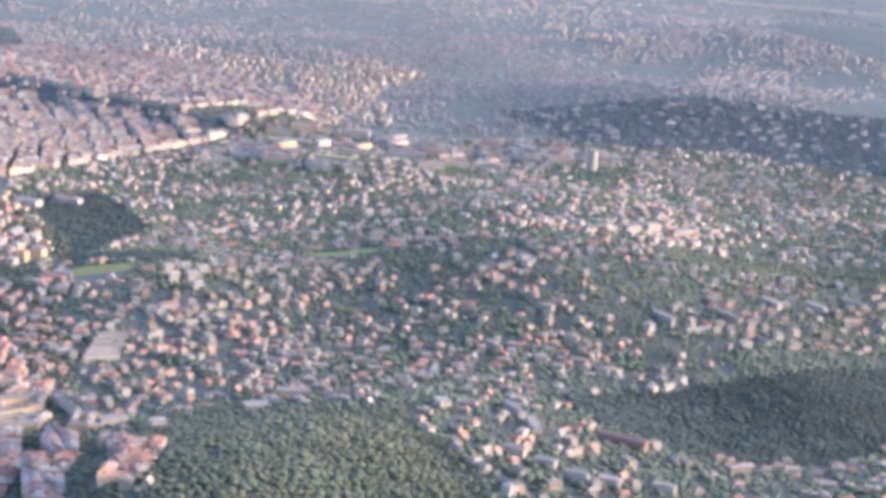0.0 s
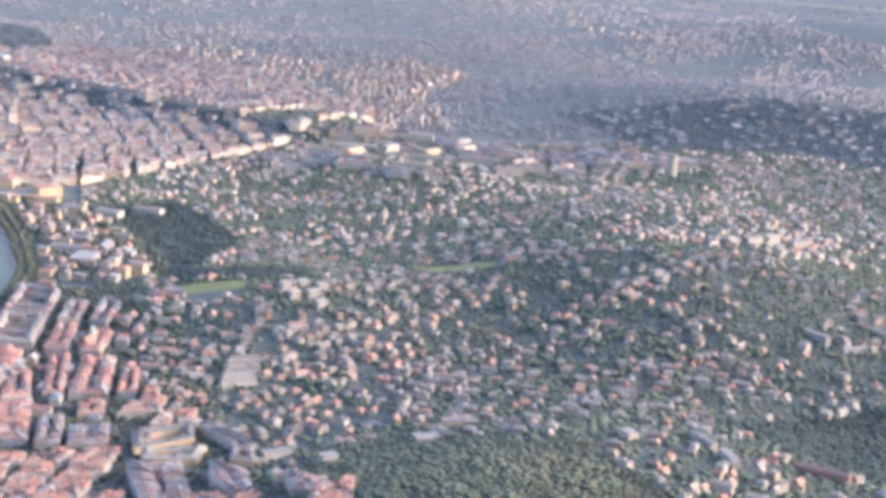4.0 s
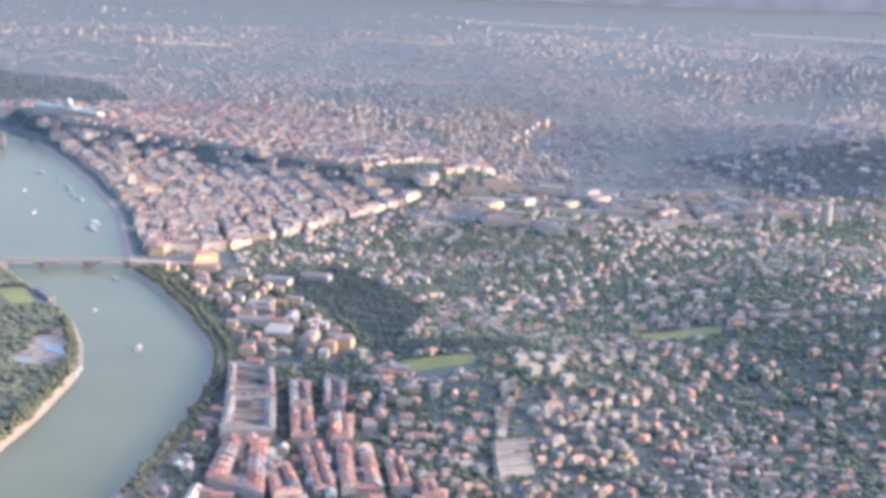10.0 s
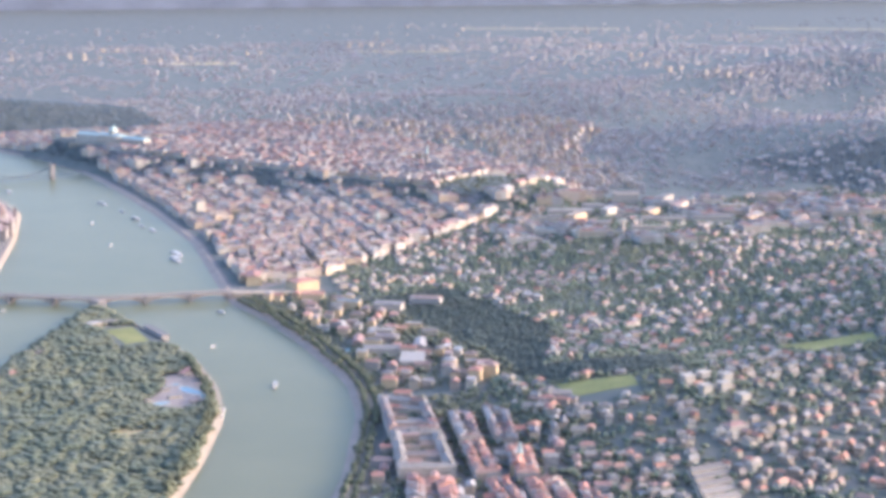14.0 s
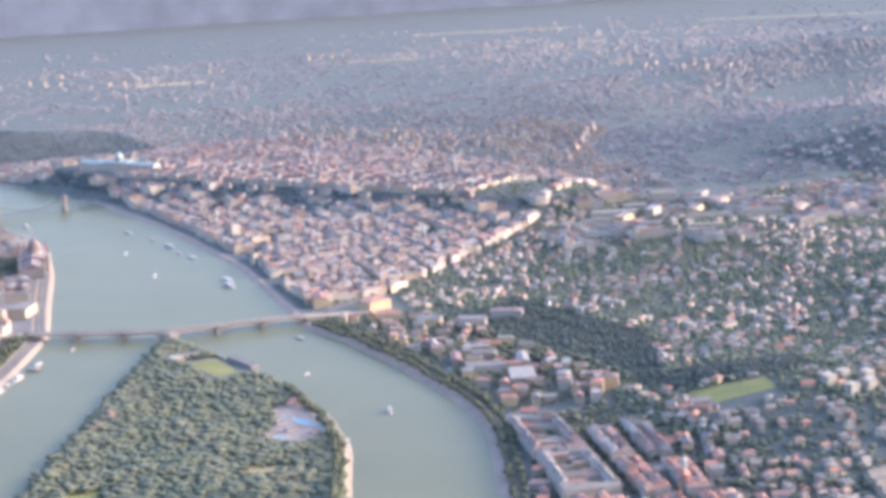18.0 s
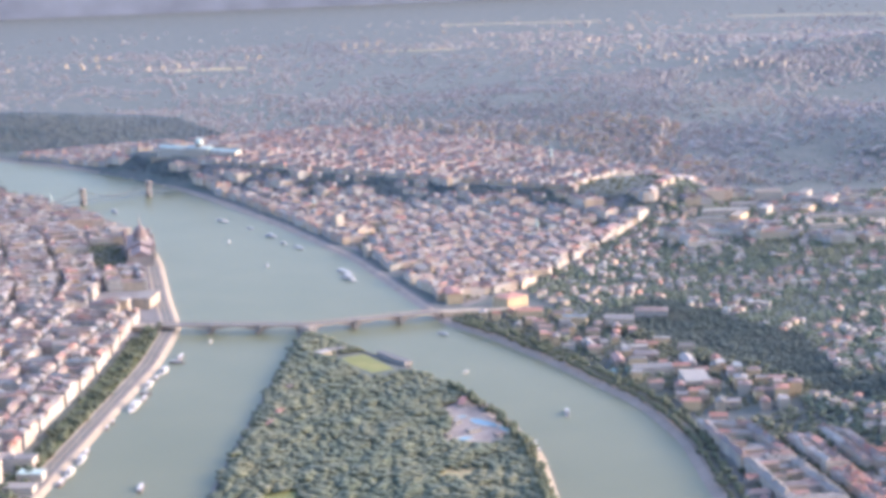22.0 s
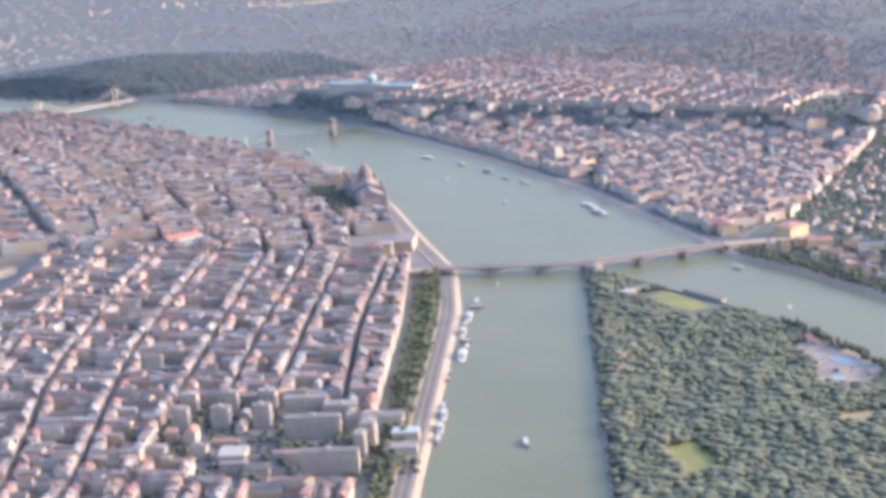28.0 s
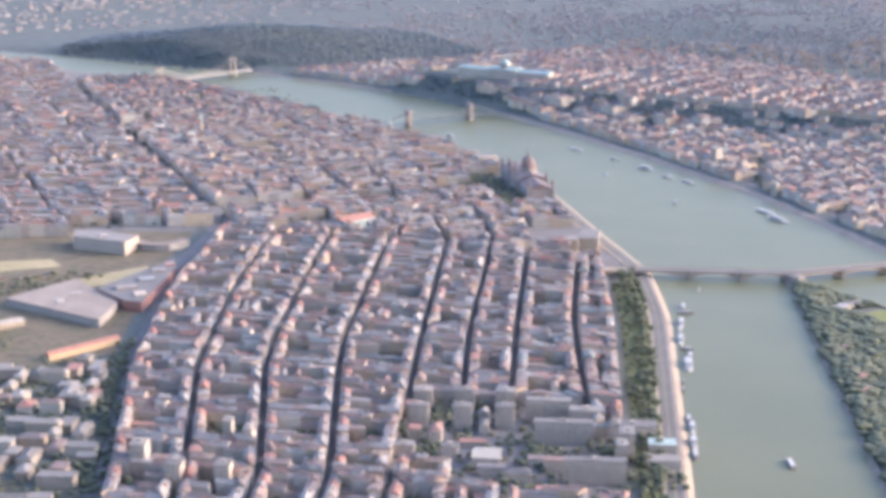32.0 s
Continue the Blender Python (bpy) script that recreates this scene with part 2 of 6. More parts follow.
# The sheen on these leaves imitates haze, in the given tint.
def leaves(name, colours, haze_sheen=0.58, tint=(0.88, 0.93, 0.88)):
    m, t, b = nodes_of(name, 0.8, sheen=haze_sheen)
    b.inputs["Sheen Tint"].default_value = (*tint, 1)
    r = t.nodes.new("ShaderNodeNewGeometry").outputs["Random Per Island"]
    col = ramp(t, r, [(k / (len(colours) - 1), c) for k, c in enumerate(colours)])
    n = noise_of(t, 1.6)
    col = blend(t, "MULTIPLY", 0.8, col, ramp(t, n, [(0.3, (0.88, 0.9, 0.86)), (0.7, (1.1, 1.08, 1.05))]))
    wide = noise_of(t, 14)
    col = blend(t, "MULTIPLY", 0.8, col, ramp(t, wide, [(0.3, (0.8, 0.84, 0.84)), (0.7, (1.2, 1.15, 1.05))]))
    patch = noise_of(t, 120)
    col = blend(t, "MULTIPLY", 0.7, col, ramp(t, patch, [(0.35, (0.75, 0.85, 0.8)), (0.65, (1.2, 1.1, 0.95))]))
    t.links.new(col, b.inputs["Base Color"])
    bump(t, b, n, 0.25, 0.5)
    return m


# Backdrop colour: the haze of the horizon is painted in it.
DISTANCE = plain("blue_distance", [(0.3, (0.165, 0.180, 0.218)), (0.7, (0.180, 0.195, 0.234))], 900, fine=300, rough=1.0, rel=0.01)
LEAF = leaves("foliage", [(0.104, 0.118, 0.080), (0.110, 0.122, 0.082), (0.118, 0.124, 0.082), (0.106, 0.120, 0.082)], 0.1, (0.62, 0.80, 1.0))
# Darker copy of the leaves: hillside shade is put into the colour.
SHADED_LEAF = leaves("shaded_wood_foliage", [(0.036, 0.046, 0.044), (0.038, 0.048, 0.045), (0.040, 0.050, 0.046), (0.037, 0.047, 0.045)], 0.04, (0.74, 0.88, 0.94))
# Blue in this base colour and sheen is haze before far hills.
HAZED_HILL_LEAF = leaves("hazed_hill_foliage", [(0.074, 0.086, 0.094), (0.078, 0.090, 0.098), (0.082, 0.092, 0.100), (0.076, 0.088, 0.096)], 0.2, HAZE_BLUE)
WOOD_LEAF = leaves("broadleaf_wood_foliage", [(0.080, 0.090, 0.064), (0.090, 0.096, 0.065), (0.104, 0.102, 0.066), (0.084, 0.093, 0.065)], 0.06, (0.80, 0.90, 1.0))
# Leaf copy for far trees, with strong blue sheen painted as haze
HAZED_TREE_LEAF = leaves("hazed_tree_foliage", [(0.088, 0.10, 0.082), (0.096, 0.106, 0.086), (0.104, 0.110, 0.088), (0.092, 0.104, 0.086)], 0.35, (0.62, 0.76, 1.0))

WATER, wt, wb = nodes_of("river_water", 0.32, spec=0.16)
wb.inputs["IOR"].default_value = 1.33
big = noise_of(wt, 160)
wt.links.new(ramp(wt, big, [(0.3, (0.124, 0.125, 0.069)), (0.7, (0.143, 0.140, 0.078))]), wb.inputs["Base Color"])
bump(wt, wb, noise_of(wt, 5, 6), 0.25, 0.5)


# ---- mesh helpers; everything below is given in real metres ----
class Geo:
    """Corners and faces of one mesh."""

    def __init__(self):
        self.v, self.f = [], []

    def poly(self, pts):
        n = len(self.v)
        self.v += pts
        self.f.append(tuple(range(n, n + len(pts))))

    def prism(self, ring, z0, z1, top=True, slope=None):
        n, k = len(self.v), len(ring)
        self.v += [(x, y, z0) for x, y in ring] + [(x, y, z1) for x, y in ring]
        for i in range(k):
            j = (i + 1) % k
            self.f.append((n + i, n + j, n + k + j, n + k + i))
        if top:
            self.f.append(tuple(range(n + k, n + 2 * k)))

    def box(self, x0, y0, z0, x1, y1, z1):
        self.prism([(x0, y0), (x1, y0), (x1, y1), (x0, y1)], z0, z1)
        n = len(self.v) - 8
        self.f.append((n + 3, n + 2, n + 1, n))

    def beam(self, a, b, w, h):
        """A square bar from a to b."""
        a, b = Vector(a), Vector(b)
        d = (b - a).normalized()
        s = d.cross(Vector((0, 0, 1)))
        s = (s.normalized() if s.length > 1e-3 else Vector((1, 0, 0))) * w / 2
        u = s.cross(d).normalized() * h / 2
        n = len(self.v)
        for p in (a, b):
            self.v += [tuple(p + s * i + u * j) for i, j in ((-1, -1), (1, -1), (1, 1), (-1, 1))]
        for i in range(4):
            j = (i + 1) % 4
            self.f.append((n + i, n + j, n + 4 + j, n + 4 + i))
        self.f += [(n + 3, n + 2, n + 1, n), (n + 4, n + 5, n + 6, n + 7)]

    def cone(self, x, y, z0, z1, r0, r1, k=10):
        n = len(self.v)
        for r, z in ((r0, z0), (r1, z1)):
            self.v += [(x + r * math.cos(2 * math.pi * i / k), y + r * math.sin(2 * math.pi * i / k), z) for i in range(k)]
        for i in range(k):
            j = (i + 1) % k
            self.f.append((n + i, n + j, n + k + j, n + k + i))
        self.f.append(tuple(range(n + k, n + 2 * k)))

    def dome(self, x, y, z, r, h, k=12, rings=5):
        last = None
        for q in range(rings + 1):
            a = q / rings * math.pi / 2 * 0.98
            n = len(self.v)
            self.v += [(x + r * math.cos(a) * math.cos(2 * math.pi * i / k), y + r * math.cos(a) * math.sin(2 * math.pi * i / k), z + h * math.sin(a)) for i in range(k)]
            if last is not None:
                for i in range(k):
                    j = (i + 1) % k
                    self.f.append((last + i, last + j, n + j, n + i))
            last = n

    def add(self, other, x, y, z, turn=0.0):
        c, s, n = math.cos(turn), math.sin(turn), len(self.v)
        self.v += [(x + c * a - s * b, y + s * a + c * b, z + d) for a, b, d in other.v]
        self.f += [tuple(n + i for i in q) for q in other.f]

    def mesh(self, name, material, at=(0, 0, 0)):
        me = bpy.data.meshes.new(name)
        me.from_pydata([((x - at[0]) * S, (y - at[1]) * S, (z - at[2]) * S) for x, y, z in self.v], [], self.f)
        me.materials.append(material)
        return me


def part(name, geo, material, parent=None, label="", at=(0, 0, 0)):
    """One mesh object: a thing at its place, or a part under its thing (then in the thing's own metres)."""
    ob = new(name, geo.mesh(name, material, at) if parent is None else geo.mesh(name, material))
    if parent is None:
        ob.location = [c * S for c in at]
    else:
        ob.parent = parent
    if label:
        ob["label"] = label
    return ob


def cloud_mesh(name, points, scales, kinds, material, seed=1):
    """Many small shapes, turned and scaled at random, in one mesh: points (n, 3), scales (n, 2), kinds: list of (corners, triangles)."""
    rng = np.random.default_rng(seed)
    pick = rng.integers(0, len(kinds), len(points))
    vs, fs, base = [], [], 0
    for k, (kv, kf) in enumerate(kinds):
        m = pick == k
        if not m.any():
            continue
        p, s = points[m], scales[m]
        a = rng.uniform(0, 2 * np.pi, len(p))
        c, d = np.cos(a)[:, None], np.sin(a)[:, None]
        x, y = kv[None, :, 0], kv[None, :, 1]
        v = np.stack([(x * c - y * d) * s[:, :1] + p[:, :1], (x * d + y * c) * s[:, :1] + p[:, 1:2], kv[None, :, 2] * s[:, 1:2] + p[:, 2:3]], -1)
        f = kf[None] + (np.arange(len(p)) * len(kv))[:, None, None] + base
        base += len(p) * len(kv)
        vs.append(v.reshape(-1, 3))
        fs.append(f.reshape(-1, 3))
    v, f = np.concatenate(vs) * S, np.concatenate(fs)
    me = bpy.data.meshes.new(name)
    me.vertices.add(len(v))
    me.vertices.foreach_set("co", v.ravel().astype(np.float32))
    me.loops.add(f.size)
    me.loops.foreach_set("vertex_index", f.ravel().astype(np.int32))
    me.polygons.add(len(f))
    me.polygons.foreach_set("loop_start", (np.arange(len(f)) * 3).astype(np.int32))
    me.polygons.foreach_set("use_smooth", np.ones(len(f), bool))
    me.update(calc_edges=True)
    me.materials.append(material)
    return new(name, me)


def inside(x, y, ring):
    hit = False
    for (ax, ay), (bx, by) in zip(ring, ring[1:] + ring[:1]):
        if (ay > y) != (by > y) and x < (bx - ax) * (y - ay) / (by - ay) + ax:
            hit = not hit
    return hit


def inside_many(p, ring):
    x, y = p[:, 0], p[:, 1]
    hit = np.zeros(len(p), bool)
    for (ax, ay), (bx, by) in zip(ring, ring[1:] + ring[:1]):
        if ay != by:
            hit ^= ((ay > y) != (by > y)) & (x < (bx - ax) * (y - ay) / (by - ay) + ax)
    return hit


def scatter(ring, gap, seed, jitter=0.42):
    """A jittered triangular lattice of points in a ring, about gap metres apart."""
    rng = np.random.default_rng(seed)
    xs, ys = [p[0] for p in ring], [p[1] for p in ring]
    gy = np.arange(min(ys), max(ys), gap * 0.87)
    gx = np.arange(min(xs), max(xs), gap)
    p = np.stack(np.meshgrid(gx, gy), -1)
    p[1::2, :, 0] += gap / 2
    p = p.reshape(-1, 2) + rng.uniform(-jitter, jitter, (p.size // 2, 2)) * gap
    return p[inside_many(p, ring)]


# ---- the lie of the land ----
HILLS = [(-1400, 1150, 121, 430, 480), (-700, 1050, 48, 230, 330), (-1650, 500, 64, 420, 420), (-1250, -250, 34, 350, 350), (-2450, 1500, 140, 520, 900),
         (-950, 1950, 76, 330, 330), (-620, 2150, 65, 220, 260), (110, -3350, 78, 560, 420), (-2700, -1300, 110, 700, 700), (-1900, -3000, 60, 700, 700),
         (-3900, -200, 200, 900, 1300), (-4800, -3600, 180, 1200, 1500), (-1560, 1780, 30, 190, 230), (-1500, 2350, 65, 400, 300), (-1980, -150, 27, 350, 350)]
PEST_BANK = [(3000, 1500), (1500, 950), (830, 640), (476, 470), (131, 305), (-130, 206), (-380, 168), (-739, 105), (-1120, 60), (-1362, 90), (-1650, 170), (-2004, 270), (-2559, 500), (-2900, 660), (-3400, 980), (-4500, 2100), (-5200, 3300)]
BUDA_BANK = [(3000, 520), (2000, 190), (1448, -42), (1258, -121), (1152, -169), (1001, -221), (880, -265), (705, -297), (435, -290), (211, -270), (60, -236), (-237, -258), (-586, -282), (-1026, -262), (-1457, -225), (-1774, -185), (-2107, -105), (-2463, 45), (-2808, 240), (-3305, 555), (-4400, 1700), (-5200, 2900)]
ISLE_WEST = [(2900, 850), (2000, 430), (1500, 200), (1222, 74), (1050, 3), (832, -72), (672, -95), (480, -95), (313, -67), (150, -30), (30, 0), (10, 8)]
ISLE_EAST = [(2900, 1250), (1400, 650), (960, 455), (850, 405), (650, 315), (400, 200), (300, 155), (120, 70), (30, 28), (10, 14)]


def bank(line, y):
    q = sorted(line)
    return np.interp(y, [a for a, _ in q], [b for _, b in q])


def dry(x, y):
    """Metres from the nearest water's edge, negative in the river."""
    x, y = np.asarray(x, float), np.asarray(y, float)
    far = np.maximum(x - bank(PEST_BANK, y), bank(BUDA_BANK, y) - x) * 0.88
    isle = np.minimum(np.minimum(x - bank(ISLE_WEST, y), bank(ISLE_EAST, y) - x) * 0.9, (y - 8) * 0.7)
    return np.maximum(far, isle)


def height(x, y):
    x, y = np.asarray(x, float), np.asarray(y, float)
    z = 0 * x
    for a, b, h, sx, sy in HILLS:
        z = z + h * np.exp(-((x - a) / sx) ** 2 - ((y - b) / sy) ** 2)
    ax, ay, ux, uy = -250, -2150, -0.5757, 0.8177
    s = np.clip((x - ax) * ux + (y - ay) * uy, 0, 1529)
    z = z + 60 / (1 + (np.hypot(x - ax - s * ux, y - ay - s * uy) / 210) ** 6)
    d = dry(x, y)
    return np.clip(d / 90, 0, 1) * z + np.clip(-3 + d * 0.2, -8, 1.0)


def lie(x, y):
    return float(height(x, y))


def lines(lo, hi, dense_lo, dense_hi, step, grow=1.16):
    a, mid = [dense_hi], list(np.arange(dense_lo, dense_hi, step))
    g = step
    while a[-1] < hi:
        g *= grow
        a.append(a[-1] + g)
    b, g = [], step
    while (b[-1] if b else dense_lo) > lo:
        g *= grow
        b.append((b[-1] if b else dense_lo) - g)
    return np.array(b[::-1] + mid + a)


gx, gy = lines(-16000, 14000, -2700, 1900, 24), lines(-19500, 9000, -3300, 2700, 24)
GX, GY = np.meshgrid(gx, gy)
GZ = height(GX, GY)
nx, ny = len(gx), len(gy)
ground = Geo()
ground.v = np.stack([GX, GY, GZ], -1).reshape(-1, 3).tolist()
ground.f = [(j * nx + i, j * nx + i + 1, (j + 1) * nx + i + 1, (j + 1) * nx + i) for j in range(ny - 1) for i in range(nx - 1)]
ob = tagged(part("ground", ground, GROUND), "dry grass and earth over flat land and wooded hills", "ground", kind="structure")
for p in ob.data.polygons:
    p.use_smooth = True
water = Geo()
water.poly([(-1200, -5200, -3.0), (4000, -5200, -3.0), (4000, 3500, -3.0), (-1200, 3500, -3.0)])
tagged(part("water", water, WATER), "wide calm green-grey river between stone quays", "river", kind="structure")


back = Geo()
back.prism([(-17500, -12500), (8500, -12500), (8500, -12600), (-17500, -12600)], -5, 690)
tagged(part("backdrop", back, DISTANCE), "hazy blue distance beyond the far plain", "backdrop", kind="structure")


def ribbon(name, line, y0, y1, a, b, lift, material, label, category, sign=1, step=12):
    """A strip along a bank, from a to b metres landwards of its edge, lying lift metres above the water side's level."""
    g = Geo()
    ys = np.arange(y0, y1 + 1, step)
    x = bank(line, ys)
    x = np.convolve(np.pad(x, 3, "edge"), np.ones(7) / 7, "valid") if len(x) > 8 else x
    tx, ty = np.gradient(x), np.gradient(ys)
    ln = np.hypot(tx, ty)
    px, py = ty / ln * sign, -tx / ln * sign
    za, zb = lift if isinstance(lift, tuple) else (lift, lift)
    rows = [(x + px * o, ys + py * o, z) for o, z in ((a, za), (b, zb))]
    for i in range(len(ys)):
        for xx, yy, z in rows:
            g.v.append((xx[i], yy[i], z))
        for xx, yy, z in rows:
            g.v.append((xx[i], yy[i], z - 6))
    for i in range(len(ys) - 1):
        k = 4 * i
        g.f += [(k, k + 1, k + 5, k + 4), (k, k + 4, k + 6, k + 2), (k + 1, k + 3, k + 7, k + 5)]
    return tagged(part(name, g, material), label, category, kind="structure")


def sheet(name, ring, lift, material, label, category, gap=25):
    """A patch of ground cover that follows the land."""
    bm = bmesh.new()
    bm.faces.new([bm.verts.new((x, y, 0)) for x, y in ring])
    for axis, vals in ((0, [p[0] for p in ring]), (1, [p[1] for p in ring])):
        for v in np.arange(math.floor(min(vals) / gap) * gap + gap, max(vals), gap):
            co, no = [0, 0, 0], [0, 0, 0]
            co[axis], no[axis] = v, 1
            bmesh.ops.bisect_plane(bm, geom=bm.verts[:] + bm.edges[:] + bm.faces[:], plane_co=co, plane_no=no)
    g = Geo()
    bm.verts.index_update()
    xy = np.array([v.co[:2] for v in bm.verts])
    z = height(xy[:, 0], xy[:, 1]) + lift
    g.v = [(a, b, c) for (a, b), c in zip(xy.tolist(), z.tolist())]
    g.f = [tuple(v.index for v in f.verts) for f in bm.faces]
    bm.free()
    return tagged(part(name, g, material), label, category, kind="structure")


# ---- quays and roads along the river ----
ribbon("embankment", PEST_BANK, -2900, 1500, -3, 5, (-3.0, 0.6), SANDSTONE, "pale stone quay steps sloping into the river", "quay")
ribbon("promenade", PEST_BANK, -2900, 1500, 5.2, 10, 1.1, PAVING, "pinkish paved quay promenade beside the moored boats", "promenade")
ribbon("road", PEST_BANK, -2900, 1500, 10.2, 19, 1.3, STREET, "grey asphalt quay road along the river", "road")
ribbon("kerb", PEST_BANK, -2900, 1500, 19.2, 20, 1.6, SANDSTONE, "pale stone strip between the carriageways", "kerb")
ribbon("road", PEST_BANK, -2900, 1500, 20.2, 28.5, 1.8, STREET, "grey asphalt upper quay road", "road")
ribbon("pavement", PEST_BANK, -2900, 1500, 28.7, 33, 2.2, SANDSTONE, "pale stone upper quay walk", "pavement")
ribbon("embankment", BUDA_BANK, -3200, 2000, -3, 9, (-3.2, 0.8), PAVING, "brown rubble stone river bank", "quay", sign=-1)
ribbon("promenade", BUDA_BANK, -3200, 2000, 9.2, 17, 1.2, PAVING, "grey-brown paved lower quay", "promenade", sign=-1)
ribbon("road", BUDA_BANK, -3200, 2000, 17.2, 25, 1.4, STREET, "grey asphalt riverside road", "road", sign=-1)
ribbon("embankment", ISLE_WEST, 780, 1400, -4, 9, (-3.2, 1.3), SANDSTONE, "pale stone shore of the wooded island", "shore")
ribbon("embankment", ISLE_WEST, 20, 780, -4, 5, (-3.2, 0.6), RIPRAP, "brown rubble shore of the wooded island", "shore")
ribbon("embankment", ISLE_EAST, 20, 1600, -4, 4, (-3.2, 0.8), RIPRAP, "grey rubble shore of the wooded island", "shore", sign=-1)

# ---- ground cover ----
BUDA_LOW = [(-250, -2000), (-320, -900), (-320, -30), (-400, -95), (-640, -380), (-1330, -1010), (-1290, -1020), (-1050, -750), (-700, -1000), (-400, -1700)]
sheet("pavement", [(230, -190), (270, -160), (400, 120), (610, 560), (790, 900), (1400, 900), (1250, 500), (1120, 0), (960, -480), (850, -700), (870, -2600), (560, -2600), (300, -2000), (200, -1650), (130, -1362), (100, -1120), (140, -739), (200, -380)], 0.3, ASPHALT, "grey asphalt streets between the apartment blocks", "street")
sheet("pavement", [(870, -700), (1500, -900), (2600, -1500), (2600, -4200), (900, -3400), (620, -2650), (870, -2600)], 0.3, ASPHALT, "grey asphalt streets of the old inner city", "street")
sheet("yard", [(985, -470), (880, -690), (1060, -780), (1900, -900), (2300, -300), (1500, 100), (1150, 20)], 0.35, YARD, "brown gravel and rails of a railway yard", "railway yard")
sheet("pavement", BUDA_LOW, 0.3, ASPHALT, "grey asphalt streets of the riverside quarter", "street")
sheet("pavement", [(-60, 1500), (-140, 1290), (-250, 1040), (-318, 890), (-375, 905), (-450, 1010), (-455, 1560), (-490, 1800), (-500, 2200), (100, 2200)], 0.3, STREET, "grey asphalt streets of the northern riverside quarter", "street")
sheet("lawn", [(22, 230), (2, 345), (-40, 338), (-28, 222)], 0.4, LAWN, "mown green sports field on the island", "sports field")
sheet("lawn", [(270, 830), (345, 830), (370, 990), (290, 990), (265, 900)], 0.4, LAWN, "dry yellow-green meadow among the island trees", "meadow")
sheet("lawn", [(20, 850), (95, 840), (110, 915), (20, 940)], 0.4, DRY, "dry yellow meadow among the island trees", "meadow")
sheet("lawn", [(-560, 925), (-667, 972), (-649, 1031), (-556, 1010)], 0.5, LAWN, "green sports field below the wooded slope", "sports field")
sheet("lawn", [(-974, 845), (-1122, 907), (-1100, 956), (-999, 935)], 0.5, LAWN, "green meadow between the villas", "meadow")
for ring in ([(-4900, -8450), (-3800, -8800), (-3750, -8700), (-4850, -8350)], [(-7200, -7600), (-5900, -8300), (-5850, -8200), (-7150, -7500)], [(-1500, -5900), (-1100, -6000), (-1080, -5850), (-1450, -5780)], [(-2900, -6400), (-2300, -6650), (-2280, -6560), (-2880, -6320)]):
    sheet("field", ring, 1.0, DRY, "pale dry field on the far plain", "field", gap=150)


# ---- houses: shapes ----
def centred(ring):
    return sum(p[0] for p in ring) / len(ring), sum(p[1] for p in ring) / len(ring)


def ridge_roof(g, o0, o1, i1, i0, h, rise, eaves=0.5):
    """A ridged roof over a four-cornered plan, its ridge along the street."""
    cx, cy = centred([o0, o1, i1, i0])

    def out(p):
        d = math.hypot(p[0] - cx, p[1] - cy) or 1
        return (p[0] + (p[0] - cx) / d * eaves, p[1] + (p[1] - cy) / d * eaves)
    o0, o1, i1, i0 = map(out, (o0, o1, i1, i0))
    ra, rb = ((o0[0] + i0[0]) / 2, (o0[1] + i0[1]) / 2, h + rise), ((o1[0] + i1[0]) / 2, (o1[1] + i1[1]) / 2, h + rise)
    n = len(g.v)
    g.v += [(*o0, h), (*o1, h), (*i1, h), (*i0, h), ra, rb]
    g.f += [(n, n + 1, n + 5, n + 4), (n + 2, n + 3, n + 4, n + 5), (n + 3, n, n + 4), (n + 1, n + 2, n + 5)]


def hip_roof(g, w, d, h, rise, eaves=0.6):
    w, d = w / 2 + eaves, d / 2 + eaves
    r = max(w - d, 0.0)
    n = len(g.v)
    g.v += [(-w, -d, h), (w, -d, h), (w, d, h), (-w, d, h), (-r, 0, h + rise), (r + 0.01, 0, h + rise)]
    g.f += [(n, n + 1, n + 5, n + 4), (n + 1, n + 2, n + 5), (n + 2, n + 3, n + 4, n + 5), (n + 3, n, n + 4), (n + 3, n + 2, n + 1, n)]


